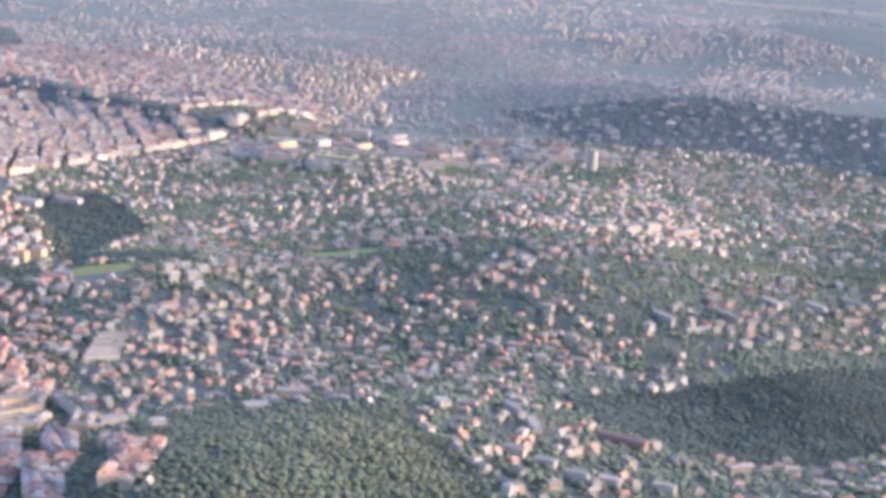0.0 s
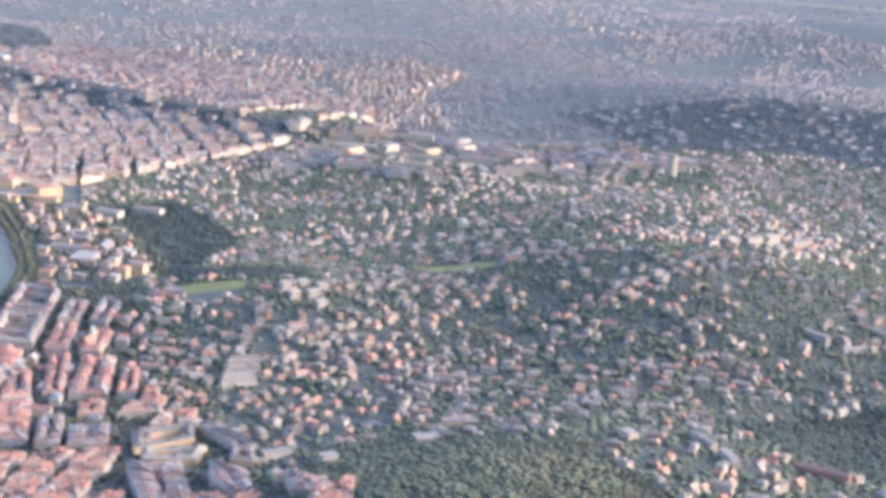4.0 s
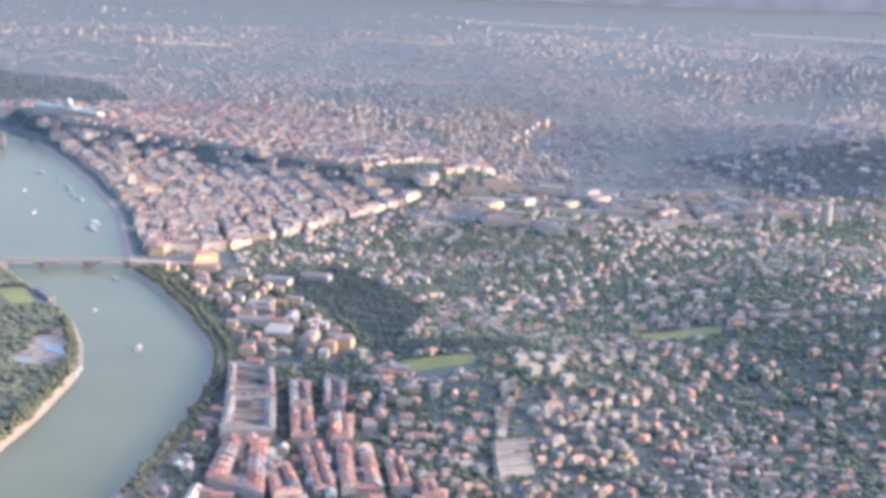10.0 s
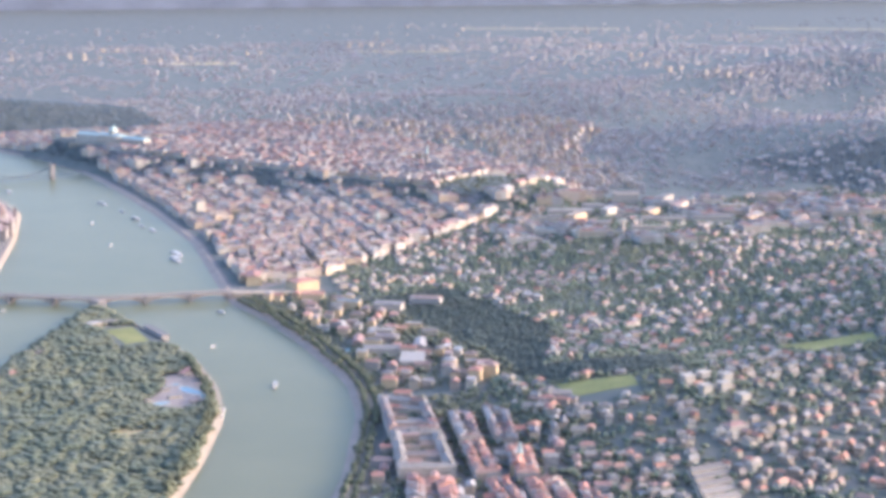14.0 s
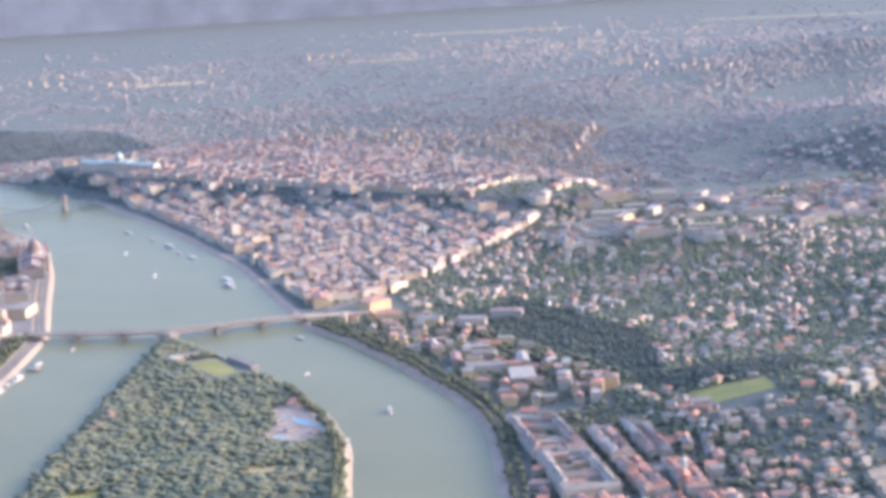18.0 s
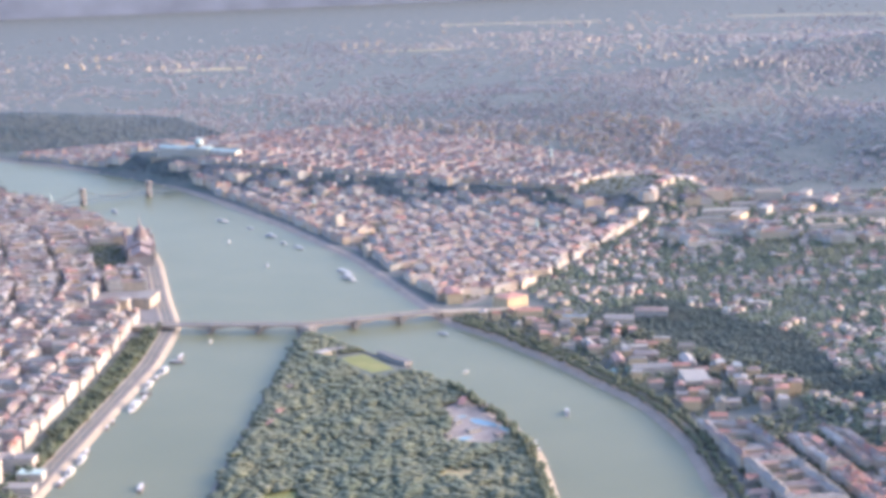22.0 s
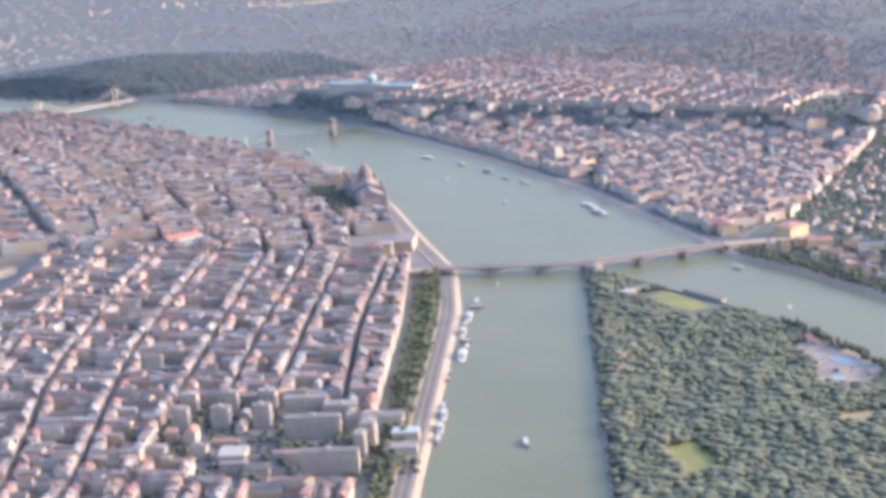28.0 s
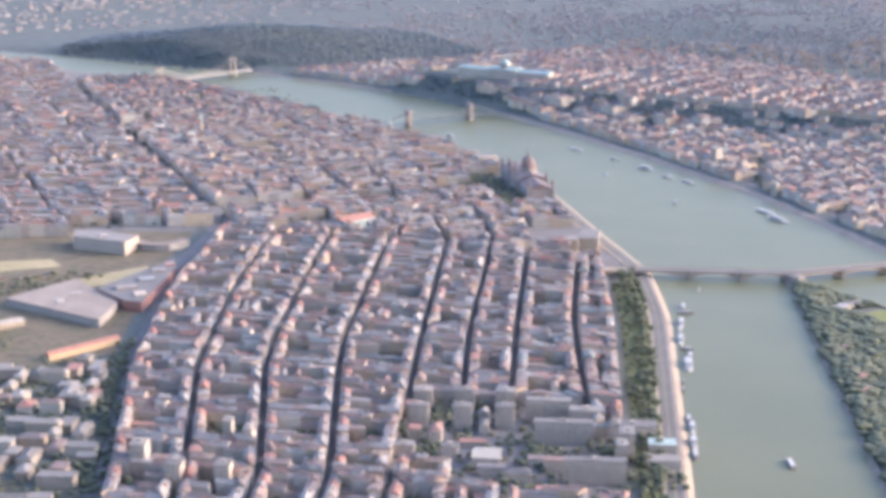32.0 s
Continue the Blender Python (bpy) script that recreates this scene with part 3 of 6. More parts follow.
def villa_shape(rng, kind):
    wall, roof, extra = Geo(), Geo(), Geo()
    w, d, h = rng.uniform(10, 15), rng.uniform(8.5, 11), rng.choice([5.5, 6.5, 8.5])
    wall.box(-w / 2, -d / 2, -5, w / 2, d / 2, h)
    if kind == "hip":
        hip_roof(roof, w, d, h, rng.uniform(3, 4.5))
        extra.box(w / 5, 0.5, h, w / 5 + 0.9, 1.4, h + 5)
    elif kind == "gable":
        ridge_roof(roof, (-w / 2, -d / 2), (w / 2, -d / 2), (w / 2, d / 2), (-w / 2, d / 2), h, rng.uniform(3.5, 5))
        wall.box(-2.5, d / 2, -5, 2.5, d / 2 + 3, h * 0.6)
        extra.box(-w / 4, -1.4, h, -w / 4 + 0.9, -0.5, h + 5)
    elif kind == "row":
        w, d = w * 1.5, d * 0.95
        wall.v, wall.f = [], []
        wall.box(-w / 2, -d / 2, -5, w / 2, d / 2, h)
        ridge_roof(roof, (-w / 2, -d / 2), (w / 2, -d / 2), (w / 2, d / 2), (-w / 2, d / 2), h, 3.6)
    elif kind == "bungalow":
        wall.v, wall.f = [], []
        h = 4.2
        wall.box(-w / 2, -d / 2, -5, w / 2, d / 2, h)
        hip_roof(roof, w, d, h, 2.6, 1.0)
    else:
        w, d, h = w * 1.25, d * 1.15, h + 3.5
        wall.v, wall.f = [], []
        wall.box(-w / 2, -d / 2, -5, w / 2, d / 2, h)
        roof.box(-w / 2 - 0.2, -d / 2 - 0.2, h, w / 2 + 0.2, d / 2 + 0.2, h + 0.5)
        extra.box(-2, -1.5, h + 0.5, 2.5, 2, h + 2.8)
    if rng.random() < 0.5:
        wall.box(w / 2 - 0.2, -d / 2 + 1, -5, w / 2 + 3.5, d / 2 - 2, h * 0.5)
    return wall, roof, extra


def place(ob, x, y, z, turn):
    ob.matrix_basis = pose(x * S, y * S, z * S, 0, 0, math.degrees(turn))


def lot(o0, o1, i1, i0, z, h, rise, wall, roof):
    wall.prism([o0, o1, i1, i0], z - 6, z + h, top=False)
    ridge_roof(roof, o0, o1, i1, i0, z + h, rise)


def inset(ring, d):
    """The corners of a convex ring moved inwards by d."""
    n, out = len(ring), []
    for k in range(n):
        (ax, ay), (bx, by), (cx, cy) = ring[k - 1], ring[k], ring[(k + 1) % n]
        u, v = Vector((bx - ax, by - ay)).normalized(), Vector((cx - bx, cy - by)).normalized()
        m = (Vector((-u.y, u.x)) + Vector((-v.y, v.x)))
        s = d / max(0.3, m.length_squared / 2)
        out.append((bx + m.x * s, by + m.y * s))
    return out


def anticlockwise(ring):
    area = sum(a[0] * b[1] - a[1] * b[0] for a, b in zip(ring, ring[1:] + ring[:1]))
    return ring if area > 0 else ring[::-1]


def block_lots(ring, rng, depth, front, high):
    """Splits a street block into the plots round its court: four corners, height and roof rise each."""
    ring = anticlockwise(ring)
    inner = inset(ring, depth)
    lots = []
    for k in range(len(ring)):
        a, b, c, d = ring[k], ring[(k + 1) % len(ring)], inner[(k + 1) % len(ring)], inner[k]
        n = max(1, round(math.dist(a, b) / front))
        cuts = [0] + [(j + rng.uniform(-0.32, 0.32)) / n for j in range(1, n)] + [1]
        for s, e in zip(cuts, cuts[1:]):
            at = lambda p, q, t: (p[0] + (q[0] - p[0]) * t, p[1] + (q[1] - p[1]) * t)
            lots.append((at(a, b, s), at(a, b, e), at(d, c, e), at(d, c, s), rng.uniform(*high), rng.choice((0.6, 2.5, 3.5, 4.5, 5.5))))
    return lots


def grid(cols, rows, slope, half, x_ref):
    """Street blocks between streets cols (each x as a function of y) and cross streets through x_ref at heights rows, falling by slope."""
    def meet(c, y0):
        y = y0
        for _ in range(30):
            y = 0.5 * y + 0.5 * (y0 - slope * (c(y) - x_ref(y0)))
        return (float(c(y)), float(y))
    blocks = []
    for c0, c1 in zip(cols, cols[1:]):
        for y0, y1 in zip(rows, rows[1:]):
            ring = [meet(c0, y0), meet(c1, y0), meet(c1, y1), meet(c0, y1)]
            blocks.append(inset(anticlockwise(ring), half))
    return blocks


def area(ring):
    return abs(sum(a[0] * b[1] - a[1] * b[0] for a, b in zip(ring, ring[1:] + ring[:1]))) / 2


def clip(ring, px, py, nx, ny):
    """The part of a ring on the side of the line through (px, py) to which (nx, ny) points."""
    out = []
    for a, b in zip(ring, ring[1:] + ring[:1]):
        da, db = (a[0] - px) * nx + (a[1] - py) * ny, (b[0] - px) * nx + (b[1] - py) * ny
        if da >= 0:
            out.append(a)
        if da * db < 0:
            t = da / (da - db)
            out.append((a[0] + (b[0] - a[0]) * t, a[1] + (b[1] - a[1]) * t))
    tidy = [p for k, p in enumerate(out) if math.dist(p, out[k - 1]) > 6]
    return tidy if len(tidy) > 2 else []


def shaken(ring, rng, by):
    return [(x + rng.uniform(-by, by), y + rng.uniform(-by, by)) for x, y in ring]


def street(*pts):
    q = sorted(pts)
    return lambda y: np.interp(y, [a for a, _ in q], [b for _, b in q]) + (0 if q[0][0] <= y <= q[-1][0] else (y - (q[0][0] if y < q[0][0] else q[-1][0])) * 0.45)


blocks_made, joined = [], (Geo(), Geo())
crowded = []      # where trees must not stand: x, y, reach


wings = (Geo(), Geo())


def rear_wings(ring, rng, depth, high, z):
    """Lower wings that cross a court between its street houses."""
    if len(ring) != 4:
        return
    a, b, c, d = inset(anticlockwise(ring), depth)
    if math.dist(a, b) < math.dist(b, c):
        a, b, c, d = b, c, d, a
    n = int(math.dist(a, b) // 21)
    mix = lambda p, q, t: (p[0] + (q[0] - p[0]) * t, p[1] + (q[1] - p[1]) * t)
    for k in range(n):
        if rng.random() < 0.22:
            continue
        t = (k + 0.5 + rng.uniform(-0.35, 0.35)) / n
        w = rng.uniform(3.5, 5.5) / math.dist(a, b)
        lo, hi = rng.choice(((-0.02, 0.45), (0.55, 1.02), (-0.02, 1.02), (-0.02, 1.02)))
        p, q, r, s = mix(a, b, t - w), mix(a, b, t + w), mix(d, c, t + w), mix(d, c, t - w)
        cuts = [lo, (lo + hi) / 2 + rng.uniform(-0.12, 0.12) * (hi - lo), hi] if hi - lo > 0.6 else [lo, hi]
        for e, f in zip(cuts, cuts[1:]):
            wing = [mix(q, r, e), mix(q, r, f), mix(p, s, f), mix(p, s, e)]
            h = rng.uniform(high[0] - 9, high[1])
            wings[0].prism(wing, z - 6, z + h, top=False)
            ridge_roof(wings[1], *wing, z + h, rng.choice((0.5, 2, 3, 3.8)))


def chimneys(g, l, rng):
    for _ in range(2):
        s, t = rng.uniform(0.15, 0.85), rng.choice((0.3, 0.7))
        x = (l[0][0] * (1 - s) + l[1][0] * s) * (1 - t) + (l[3][0] * (1 - s) + l[2][0] * s) * t
        y = (l[0][1] * (1 - s) + l[1][1] * s) * (1 - t) + (l[3][1] * (1 - s) + l[2][1] * s) * t
        w = rng.uniform(0.6, 1.8)
        g.prism([(x - w, y - 0.7), (x + w, y - 0.7), (x + w, y + 0.7), (x - w, y + 0.7)], l[4], l[4] + l[5] + rng.uniform(0.5, 2.0))


def town_house(l, z, label, group):
    o0, o1, i1, i0, h, rise = l
    cx, cy = centred(l[:4])
    rel = [(p[0] - cx, p[1] - cy) for p in l[:4]]
    wall, roof = Geo(), Geo()
    lot(*rel, 0, h, rise, wall, roof)
    ob = tagged(part("apartment_building", wall, WALL), label, "apartment building", group)
    ob.location = (cx * S, cy * S, z * S)
    part("roof", roof, ROOF, ob)
    stack = Geo()
    chimneys(stack, (*rel, h, rise), rng)
    tagged(part("chimney", stack, BLOCK_WALL, ob), kind="stuff")
    return ob


def whole_block(ring, rng, depth, front, high, name, label, category, group, roof_mat=None, wall_mat=None):
    """A street block of joined old houses round a court, as one thing."""
    cx, cy = centred(ring)
    z = lie(cx, cy)
    lots = block_lots([(x - cx, y - cy) for x, y in ring], rng, depth, front, high)
    rear_wings(ring, rng, depth, high, z)
    far_off = len(blocks_made) >= 300
    wall, roof = Geo(), Geo()
    for l in lots:
        ridge_roof(roof, *l[:4], l[4], l[5])
        if not far_off:
            chimneys(roof, l, rng)
    if far_off:
        for l in lots:
            wall.prism(l[:4], -6, l[4], top=False)
        joined[0].add(wall, cx, cy, z)
        joined[1].add(roof, cx, cy, z)
        return None
    n = len(lots)
    wall.v = [(*l[0], -6) for l in lots] + [(*l[3], -6) for l in lots]
    for k, l in enumerate(lots):
        j, b = (k + 1) % n, len(wall.v)
        wall.v += [(*l[0], l[4]), (*l[1], l[4]), (*l[2], l[4]), (*l[3], l[4])]
        wall.f += [(k, j, b + 1, b), (n + j, n + k, b + 3, b + 2), (n + k, k, b, b + 3), (j, n + j, b + 2, b + 1)]
    ob = tagged(part(name, wall, wall_mat or BLOCK_WALL), label, category, group)
    ob.location = (cx * S, cy * S, z * S)
    tagged(part("roof", roof, roof_mat or FAR_ROOF, ob, "tiled roofs of the block"), kind="stuff")
    blocks_made.append(ob)
    return ob


def slab_block(x, y, w, d, h, turn, label="pale concrete slab block of flats with rows of windows", wall_mat=None, name="slab_block"):
    wall, roof, hut = Geo(), Geo(), Geo()
    wall.box(-w / 2, -d / 2, -6, w / 2, d / 2, h)
    roof.box(-w / 2 - 0.3, -d / 2 - 0.3, h, w / 2 + 0.3, d / 2 + 0.3, h + 0.9)
    hut.box(-3, -2.5, h + 0.9, 3, 2.5, h + 3.6)
    ob = tagged(part(name, wall, wall_mat or SLAB), label, "apartment building")
    part("roof", roof, FLAT_ROOF, ob)
    part("stair_hut", hut, SLAB, ob)
    if h > 18:
        for k in range(int(w // 7)):
            b = Geo()
            b.box(-w / 2 + 2 + 7 * k, -d / 2 - 0.15, 1, -w / 2 + 4.6 + 7 * k, -d / 2 + 0.3, h - 1)
            stack = part("loggia_bay", b, GLASS_STRIP, ob, "dark bay of recessed loggias")
            b = Geo()
            for q in range(int((h - 2) // 2.8)):
                b.box(-w / 2 + 1.8 + 7 * k, -d / 2 - 1.2, 1 + 2.8 * q, -w / 2 + 4.8 + 7 * k, -d / 2 - 0.1, 1.9 + 2.8 * q)
            tagged(part("balcony", b, SLAB, stack, "small concrete balconies one above another"), kind="stuff")
    place(ob, x, y, lie(x, y), radians(turn))
    crowded.append((x, y, max(w, d) / 2 + 3))
    return ob


# ---- the grid quarter east of the river ----
rng = random.Random(4)
S8 = street((-200, 262), (150, 405), (600, 610))
COLS = [S8, street((-250, 285), (150, 478), (600, 660)), street((-250, 384), (150, 571), (600, 770)), street((-250, 457), (150, 647), (600, 835)),
        street((-250, 544), (150, 722), (600, 915)), street((-250, 662), (150, 845), (600, 994)), street((-250, 783), (150, 955), (600, 1080)),
        street((-250, 900), (150, 1052), (600, 1170)), street((-250, 1020), (150, 1153), (600, 1262))]
BOULEVARD = (215, -172, 0.654, 0.756)      # a point on it, and the way north-east across it
near_blocks = [clip(r, BOULEVARD[0] + 6, BOULEVARD[1] + 6, *BOULEVARD[2:]) for r in grid(COLS, [-140 + 96 * k + 16 * math.sin(k * 2.3) for k in range(-5, 13)], 0.6, 5.8, S8)]
near_blocks = [r for r in near_blocks if len(r) > 2 and area(r) > 500]
made = 0
SLAB_ZONE = [(620, 470), (690, 790), (900, 720), (880, 430), (760, 390)]
for ring in near_blocks:
    cx, cy = centred(ring)
    if cy > 1000 or inside(cx, cy, SLAB_ZONE):
        continue
    if made < 300:
        modern = rng.random() < 0.18
        high = (20, 28) if modern else (15, 23.5)
        deep = rng.uniform(11, 16)
        rear_wings(ring, rng, deep, high, lie(cx, cy))
        for l in block_lots(ring, rng, deep, rng.uniform(17, 30), high):
            if modern:
                l = (*l[:5], 0.7)
            town_house(l, lie(cx, cy), "five-storey plastered apartment house with a tiled roof", "houses of the grid quarter")
            made += 1
    else:
        whole_block(ring, rng, 13, 24, (16, 24), "city_block", "block of plastered apartment houses round a court", "city block", "blocks of the grid quarter")

# ---- the northern riverside quarter ----
filled, courts = [], []      # plans that trees and villas keep out of, and green courts within them
NORTH = "blocks of the northern quarter"
for ring, depth, high, red, label in (
        ([(-303, 854), (-365, 903), (-338, 1048), (-268, 1028)], 13, (15, 17), 0, "large grey-brown riverside block round a green court"),
        ([(-268, 1034), (-337, 1054), (-304, 1216), (-229, 1201)], 15, (16, 16.8), 2, "large pale grey office block round a green court"),
        ([(-233, 1227), (-291, 1240), (-240, 1462), (-181, 1385)], 12, (12, 16), 1, "riverside block of cream houses with red roofs"),
        ([(-375, 969), (-405, 983), (-378, 1110), (-348, 1105)], 11, (12, 16), 0, "narrow block of pale grey houses"),
        ([(-346, 1115), (-376, 1122), (-352, 1254), (-320, 1246)], 11, (12, 16), 1, "narrow block of pale houses, partly red roofs"),
        ([(-430, 963), (-456, 1003), (-419, 1142), (-395, 1112)], 10, (9, 12), 0, "block of pale houses beside trees"),
        ([(-395, 1149), (-428, 1164), (-397, 1277), (-369, 1268)], 12, (11, 13), 1, "cream block with a bright red hipped roof"),
        ([(-373, 1283), (-419, 1296), (-390, 1466), (-340, 1452)], 13, (11, 14), 1, "old block with deep red roofs round a narrow court"),
        ([(-327, 1262), (-357, 1268), (-334, 1450), (-306, 1448)], 11, (10, 13), 1, "narrow old block with deep red roofs"),
        ([(-264, 1345), (-298, 1340), (-292, 1446), (-252, 1462)], 12, (10, 14), 1, "old block with deep red roofs"),
        ([(-423, 1344), (-447, 1350), (-428, 1463), (-404, 1456)], 10, (9, 12), 1, "long red-roofed house block"),
        ([(-443, 1439), (-465, 1439), (-452, 1504), (-430, 1500)], 9, (9, 11), 1, "small old block with red-brown roofs"),
        ([(-351, 1484), (-386, 1482), (-381, 1540), (-345, 1540)], 11, (9, 12), 1, "short block with brown-red roofs"),
        ([(-235, 1490), (-293, 1462), (-278, 1634), (-233, 1618)], 13, (10, 14), 1, "rounded old block with deep red roofs round a court"),
        ([(-298, 1543), (-329, 1543), (-315, 1652), (-285, 1647)], 11, (10, 13), 1, "narrow old block with red-brown roofs"),
        ([(-332, 1586), (-383, 1588), (-374, 1661), (-325, 1658)], 13, (10, 13), 1, "broad house block with a wide red roof"),
        ([(-405, 1632), (-488, 1604), (-480, 1662), (-402, 1692)], 14, (12, 14), 3, "long brown-yellow apartment block"),
        ([(-492, 1616), (-520, 1624), (-552, 1715), (-526, 1722)], 9, (12, 13), 2, "curved pale grey apartment row"),
        ([(-515, 1728), (-543, 1735), (-532, 1787), (-505, 1776)], 9, (13, 14), 3, "yellow apartment block with a pale roof"),
        ([(-410, 1700), (-490, 1700), (-470, 1745), (-408, 1740)], 12, (12, 14), 3, "long brown-yellow apartment block"),
        ([(-386, 1760), (-450, 1765), (-446, 1889), (-389, 1881)], 13, (11, 15), 1, "old block with red-brown roofs"),
        ([(-478, 1790), (-516, 1830), (-508, 1960), (-470, 1860)], 12, (11, 14), 1, "long apartment row with red-brown roofs"),
        ([(-545, 1905), (-575, 1930), (-570, 1975), (-540, 1965)], 11, (11, 13), 1, "apartment house with a red-brown roof"),
        ([(-443, 1941), (-488, 2017), (-485, 2120), (-442, 2079)], 12, (10, 14), 1, "old block with red-brown roofs"),
        ([(-155, 1540), (-200, 1520), (-205, 1640), (-155, 1670)], 12, (10, 14), 1, "riverside block with red roofs")):
    cx, cy = centred(ring)
    if red == 1:
        depth = max(depth, 0.4 * min(math.dist(ring[0], ring[1]), math.dist(ring[1], ring[2])))
    whole_block(ring, rng, depth, 15 if red == 1 else 24, high, "city_block", label, "city block", NORTH, (FAR_ROOF, RED_PLOTS if cy < 1590 else FAR_ROOF, FLAT_ROOF, FLAT_ROOF)[red], (None, None, SLAB, YELLOW)[red])
    filled.append(ring)
    if cy < 1240 and cx > -360:
        courts.append(inset(anticlockwise(ring), depth + 6))
placed = [centred(q) for q in filled]
for ring in grid([lambda y, k=k: bank(BUDA_BANK, y) - k for k in (36, 108, 166, 224, 280, 336, 392, 450, 508, 566, 624, 682, 740, 798)], [1420 + 60 * k for k in range(14)], -0.12, 5.0, lambda y: bank(BUDA_BANK, y)):
    cx, cy = centred(ring)
    if cx < -470 - 0.32 * max(0, cy - 1500) or cx < -600 or inside(cx, cy, [(-470, 1440), (-660, 1440), (-720, 1600), (-470, 1600)]) or rng.random() < 0.05:
        continue
    if any(inside(x, y, q) for q in filled[:25] for x, y in ring + [(cx, cy)]) or any(math.dist((cx, cy), q) < 48 for q in placed) or (cx > -190 and cy < 1690):
        continue
    whole_block(shaken(ring, rng, 4), rng, rng.uniform(11, 14), 14, (7, 14), "city_block", "block of riverside houses with red tiled roofs", "city block", NORTH, RED_PLOTS, None)
    filled.append(ring)

# ---- the old inner city south of the boulevard ----
SOUTH = [street((-2700, 560), (-2004, 305), (-1650, 205), (-1362, 135), (-1120, 105), (-739, 150), (-500, 185))]
SOUTH += [lambda y, k=k: SOUTH[0](y) + (800 - SOUTH[0](y)) * k / 7 for k in range(1, 8)]
for ring in grid(SOUTH, [-2700 + 88 * k for k in range(31)], 0.12, 6.0, lambda y: 400):
    ring = clip(shaken(ring, rng, 8), BOULEVARD[0] - 7, BOULEVARD[1] - 7, -BOULEVARD[2], -BOULEVARD[3])
    if len(ring) < 3 or area(ring) < 700:
        continue
    cx, cy = centred(ring)
    if rng.random() < 0.03 or inside(cx, cy, [(40, -1010), (250, -1010), (250, -690), (40, -690)]) or math.hypot(cx - 240, cy + 325) < 62:
        continue
    whole_block(ring, rng, 14, 26, (17, 26), "city_block", "block of old brownish town houses with tiled roofs", "city block", "blocks of the inner city")
EAST = [lambda y, k=k: 822 + 92 * k + 0.10 * (y + 700) * -k * 0.15 for k in range(0, 15)]
for ring in grid(EAST, [-3300 + 92 * k for k in range(34)], 0.35, 6.0, lambda y: 822):
    cx, cy = centred(ring)
    if cy > -760 - 0.1 * (cx - 880) or area(ring) < 900:
        continue
    ring = shaken(ring, rng, 10)
    whole_block(ring, rng, 14, 28, (16, 25), "city_block", "block of old brownish town houses with tiled roofs", "city block", "blocks east of the avenue")

# ---- the low quarter below the castle hill ----
BCOLS = [lambda y, k=k: bank(BUDA_BANK, y) - 38 - 62 * k for k in range(20)]
for ring in grid(BCOLS, [-2706 + 82 * k for k in range(33)], -0.15, 5.0, lambda y: bank(BUDA_BANK, y)):
    ring = clip(shaken(ring, rng, 9), -470, -112, 0.686, -0.727)
    if len(ring) < 3 or area(ring) < 450:
        continue
    cx, cy = centred(ring)
    if lie(cx, cy) > 56 or cx < -1420 or rng.random() < (0.06 if lie(cx, cy) < 24 else 0.62):
        continue
    whole_block(ring, rng, rng.uniform(10, 15), 17, (13, 18.5), "city_block", "block of plastered riverside houses with tiled roofs", "city block", "blocks below the castle hill")

sheet("park_lawn", [(float(bank(PEST_BANK, y)) + 36, y) for y in range(-100, 900, 50)] + [(float(S8(y)) - 8, y) for y in range(880, -100, -50)], 0.7, PARK_GRASS, "worn green grass of the riverside park", "park lawn")

# boulevard row facing north-west
for k in range(26):
    t = k / 26
    ax, ay = -470 - 880 * t, -90 - 830 * t
    bx, by = -470 - 880 * (t + 0.0385), -90 - 830 * (t + 0.0385)
    for side in (0, 1):
        ox, oy = (20, -22) if side == 0 else (-22, 24)
        ring = [(ax + ox, ay + oy), (bx + ox, by + oy), (bx + ox + (18 if side == 0 else -16), by + oy - (20 if side == 0 else -17)), (ax + ox + (18 if side == 0 else -16), ay + oy - (20 if side == 0 else -17))]
        back = rng.uniform(-16, 12)
        ring = [(x + back * 0.7, y - back * 0.7) for x, y in ring]
        cx, cy = centred(ring)
        if side == 1 or k < 5 or rng.random() < 0.15:
            continue
        wall, roof = Geo(), Geo()
        lot(*[(p[0] - cx, p[1] - cy) for p in ring], 0, rng.uniform(10, 21), 4, wall, roof)
        ob = tagged(part("apartment_building", wall, WALL), "tall cream apartment house on the boulevard, sunlit front", "apartment building", "boulevard houses")
        part("roof", roof, ROOF, ob)
        ob.location = (cx * S, cy * S, lie(cx, cy) * S)
        crowded.append((cx, cy, 24))

# ---- the castle hill and the quarter behind the boulevard ----
UX, UY = -0.5757, 0.8177
BIG_WEST = [(-1092, -432, 66, 18, 24, 160), (-1178, -455, 70, 24, 20, 43), (-1215, -575, 110, 26, 15, 160), (-1292, -520, 60, 20, 22, 43), (-1330, -655, 90, 34, 14, 160), (-1440, -742, 66, 26, 30, 160), (-1395, -500, 70, 20, 18, 43),
            (-1518, -590, 84, 20, 22, 43), (-1480, -335, 96, 20, 18, 160), (-1392, -215, 34, 16, 12, 43), (-1446, -190, 34, 16, 12, 43), (-1572, -330, 44, 20, 17, 43), (-1628, -395, 54, 18, 15, 43), (-1265, -225, 84, 16, 11, 160), (-1350, -340, 96, 18, 13, 160), (-1180, -330, 54, 20, 13, 160),
            (-1655, -560, 60, 22, 16, 160), (-1700, -300, 50, 18, 13, 43), (-1560, -760, 70, 22, 17, 43)]
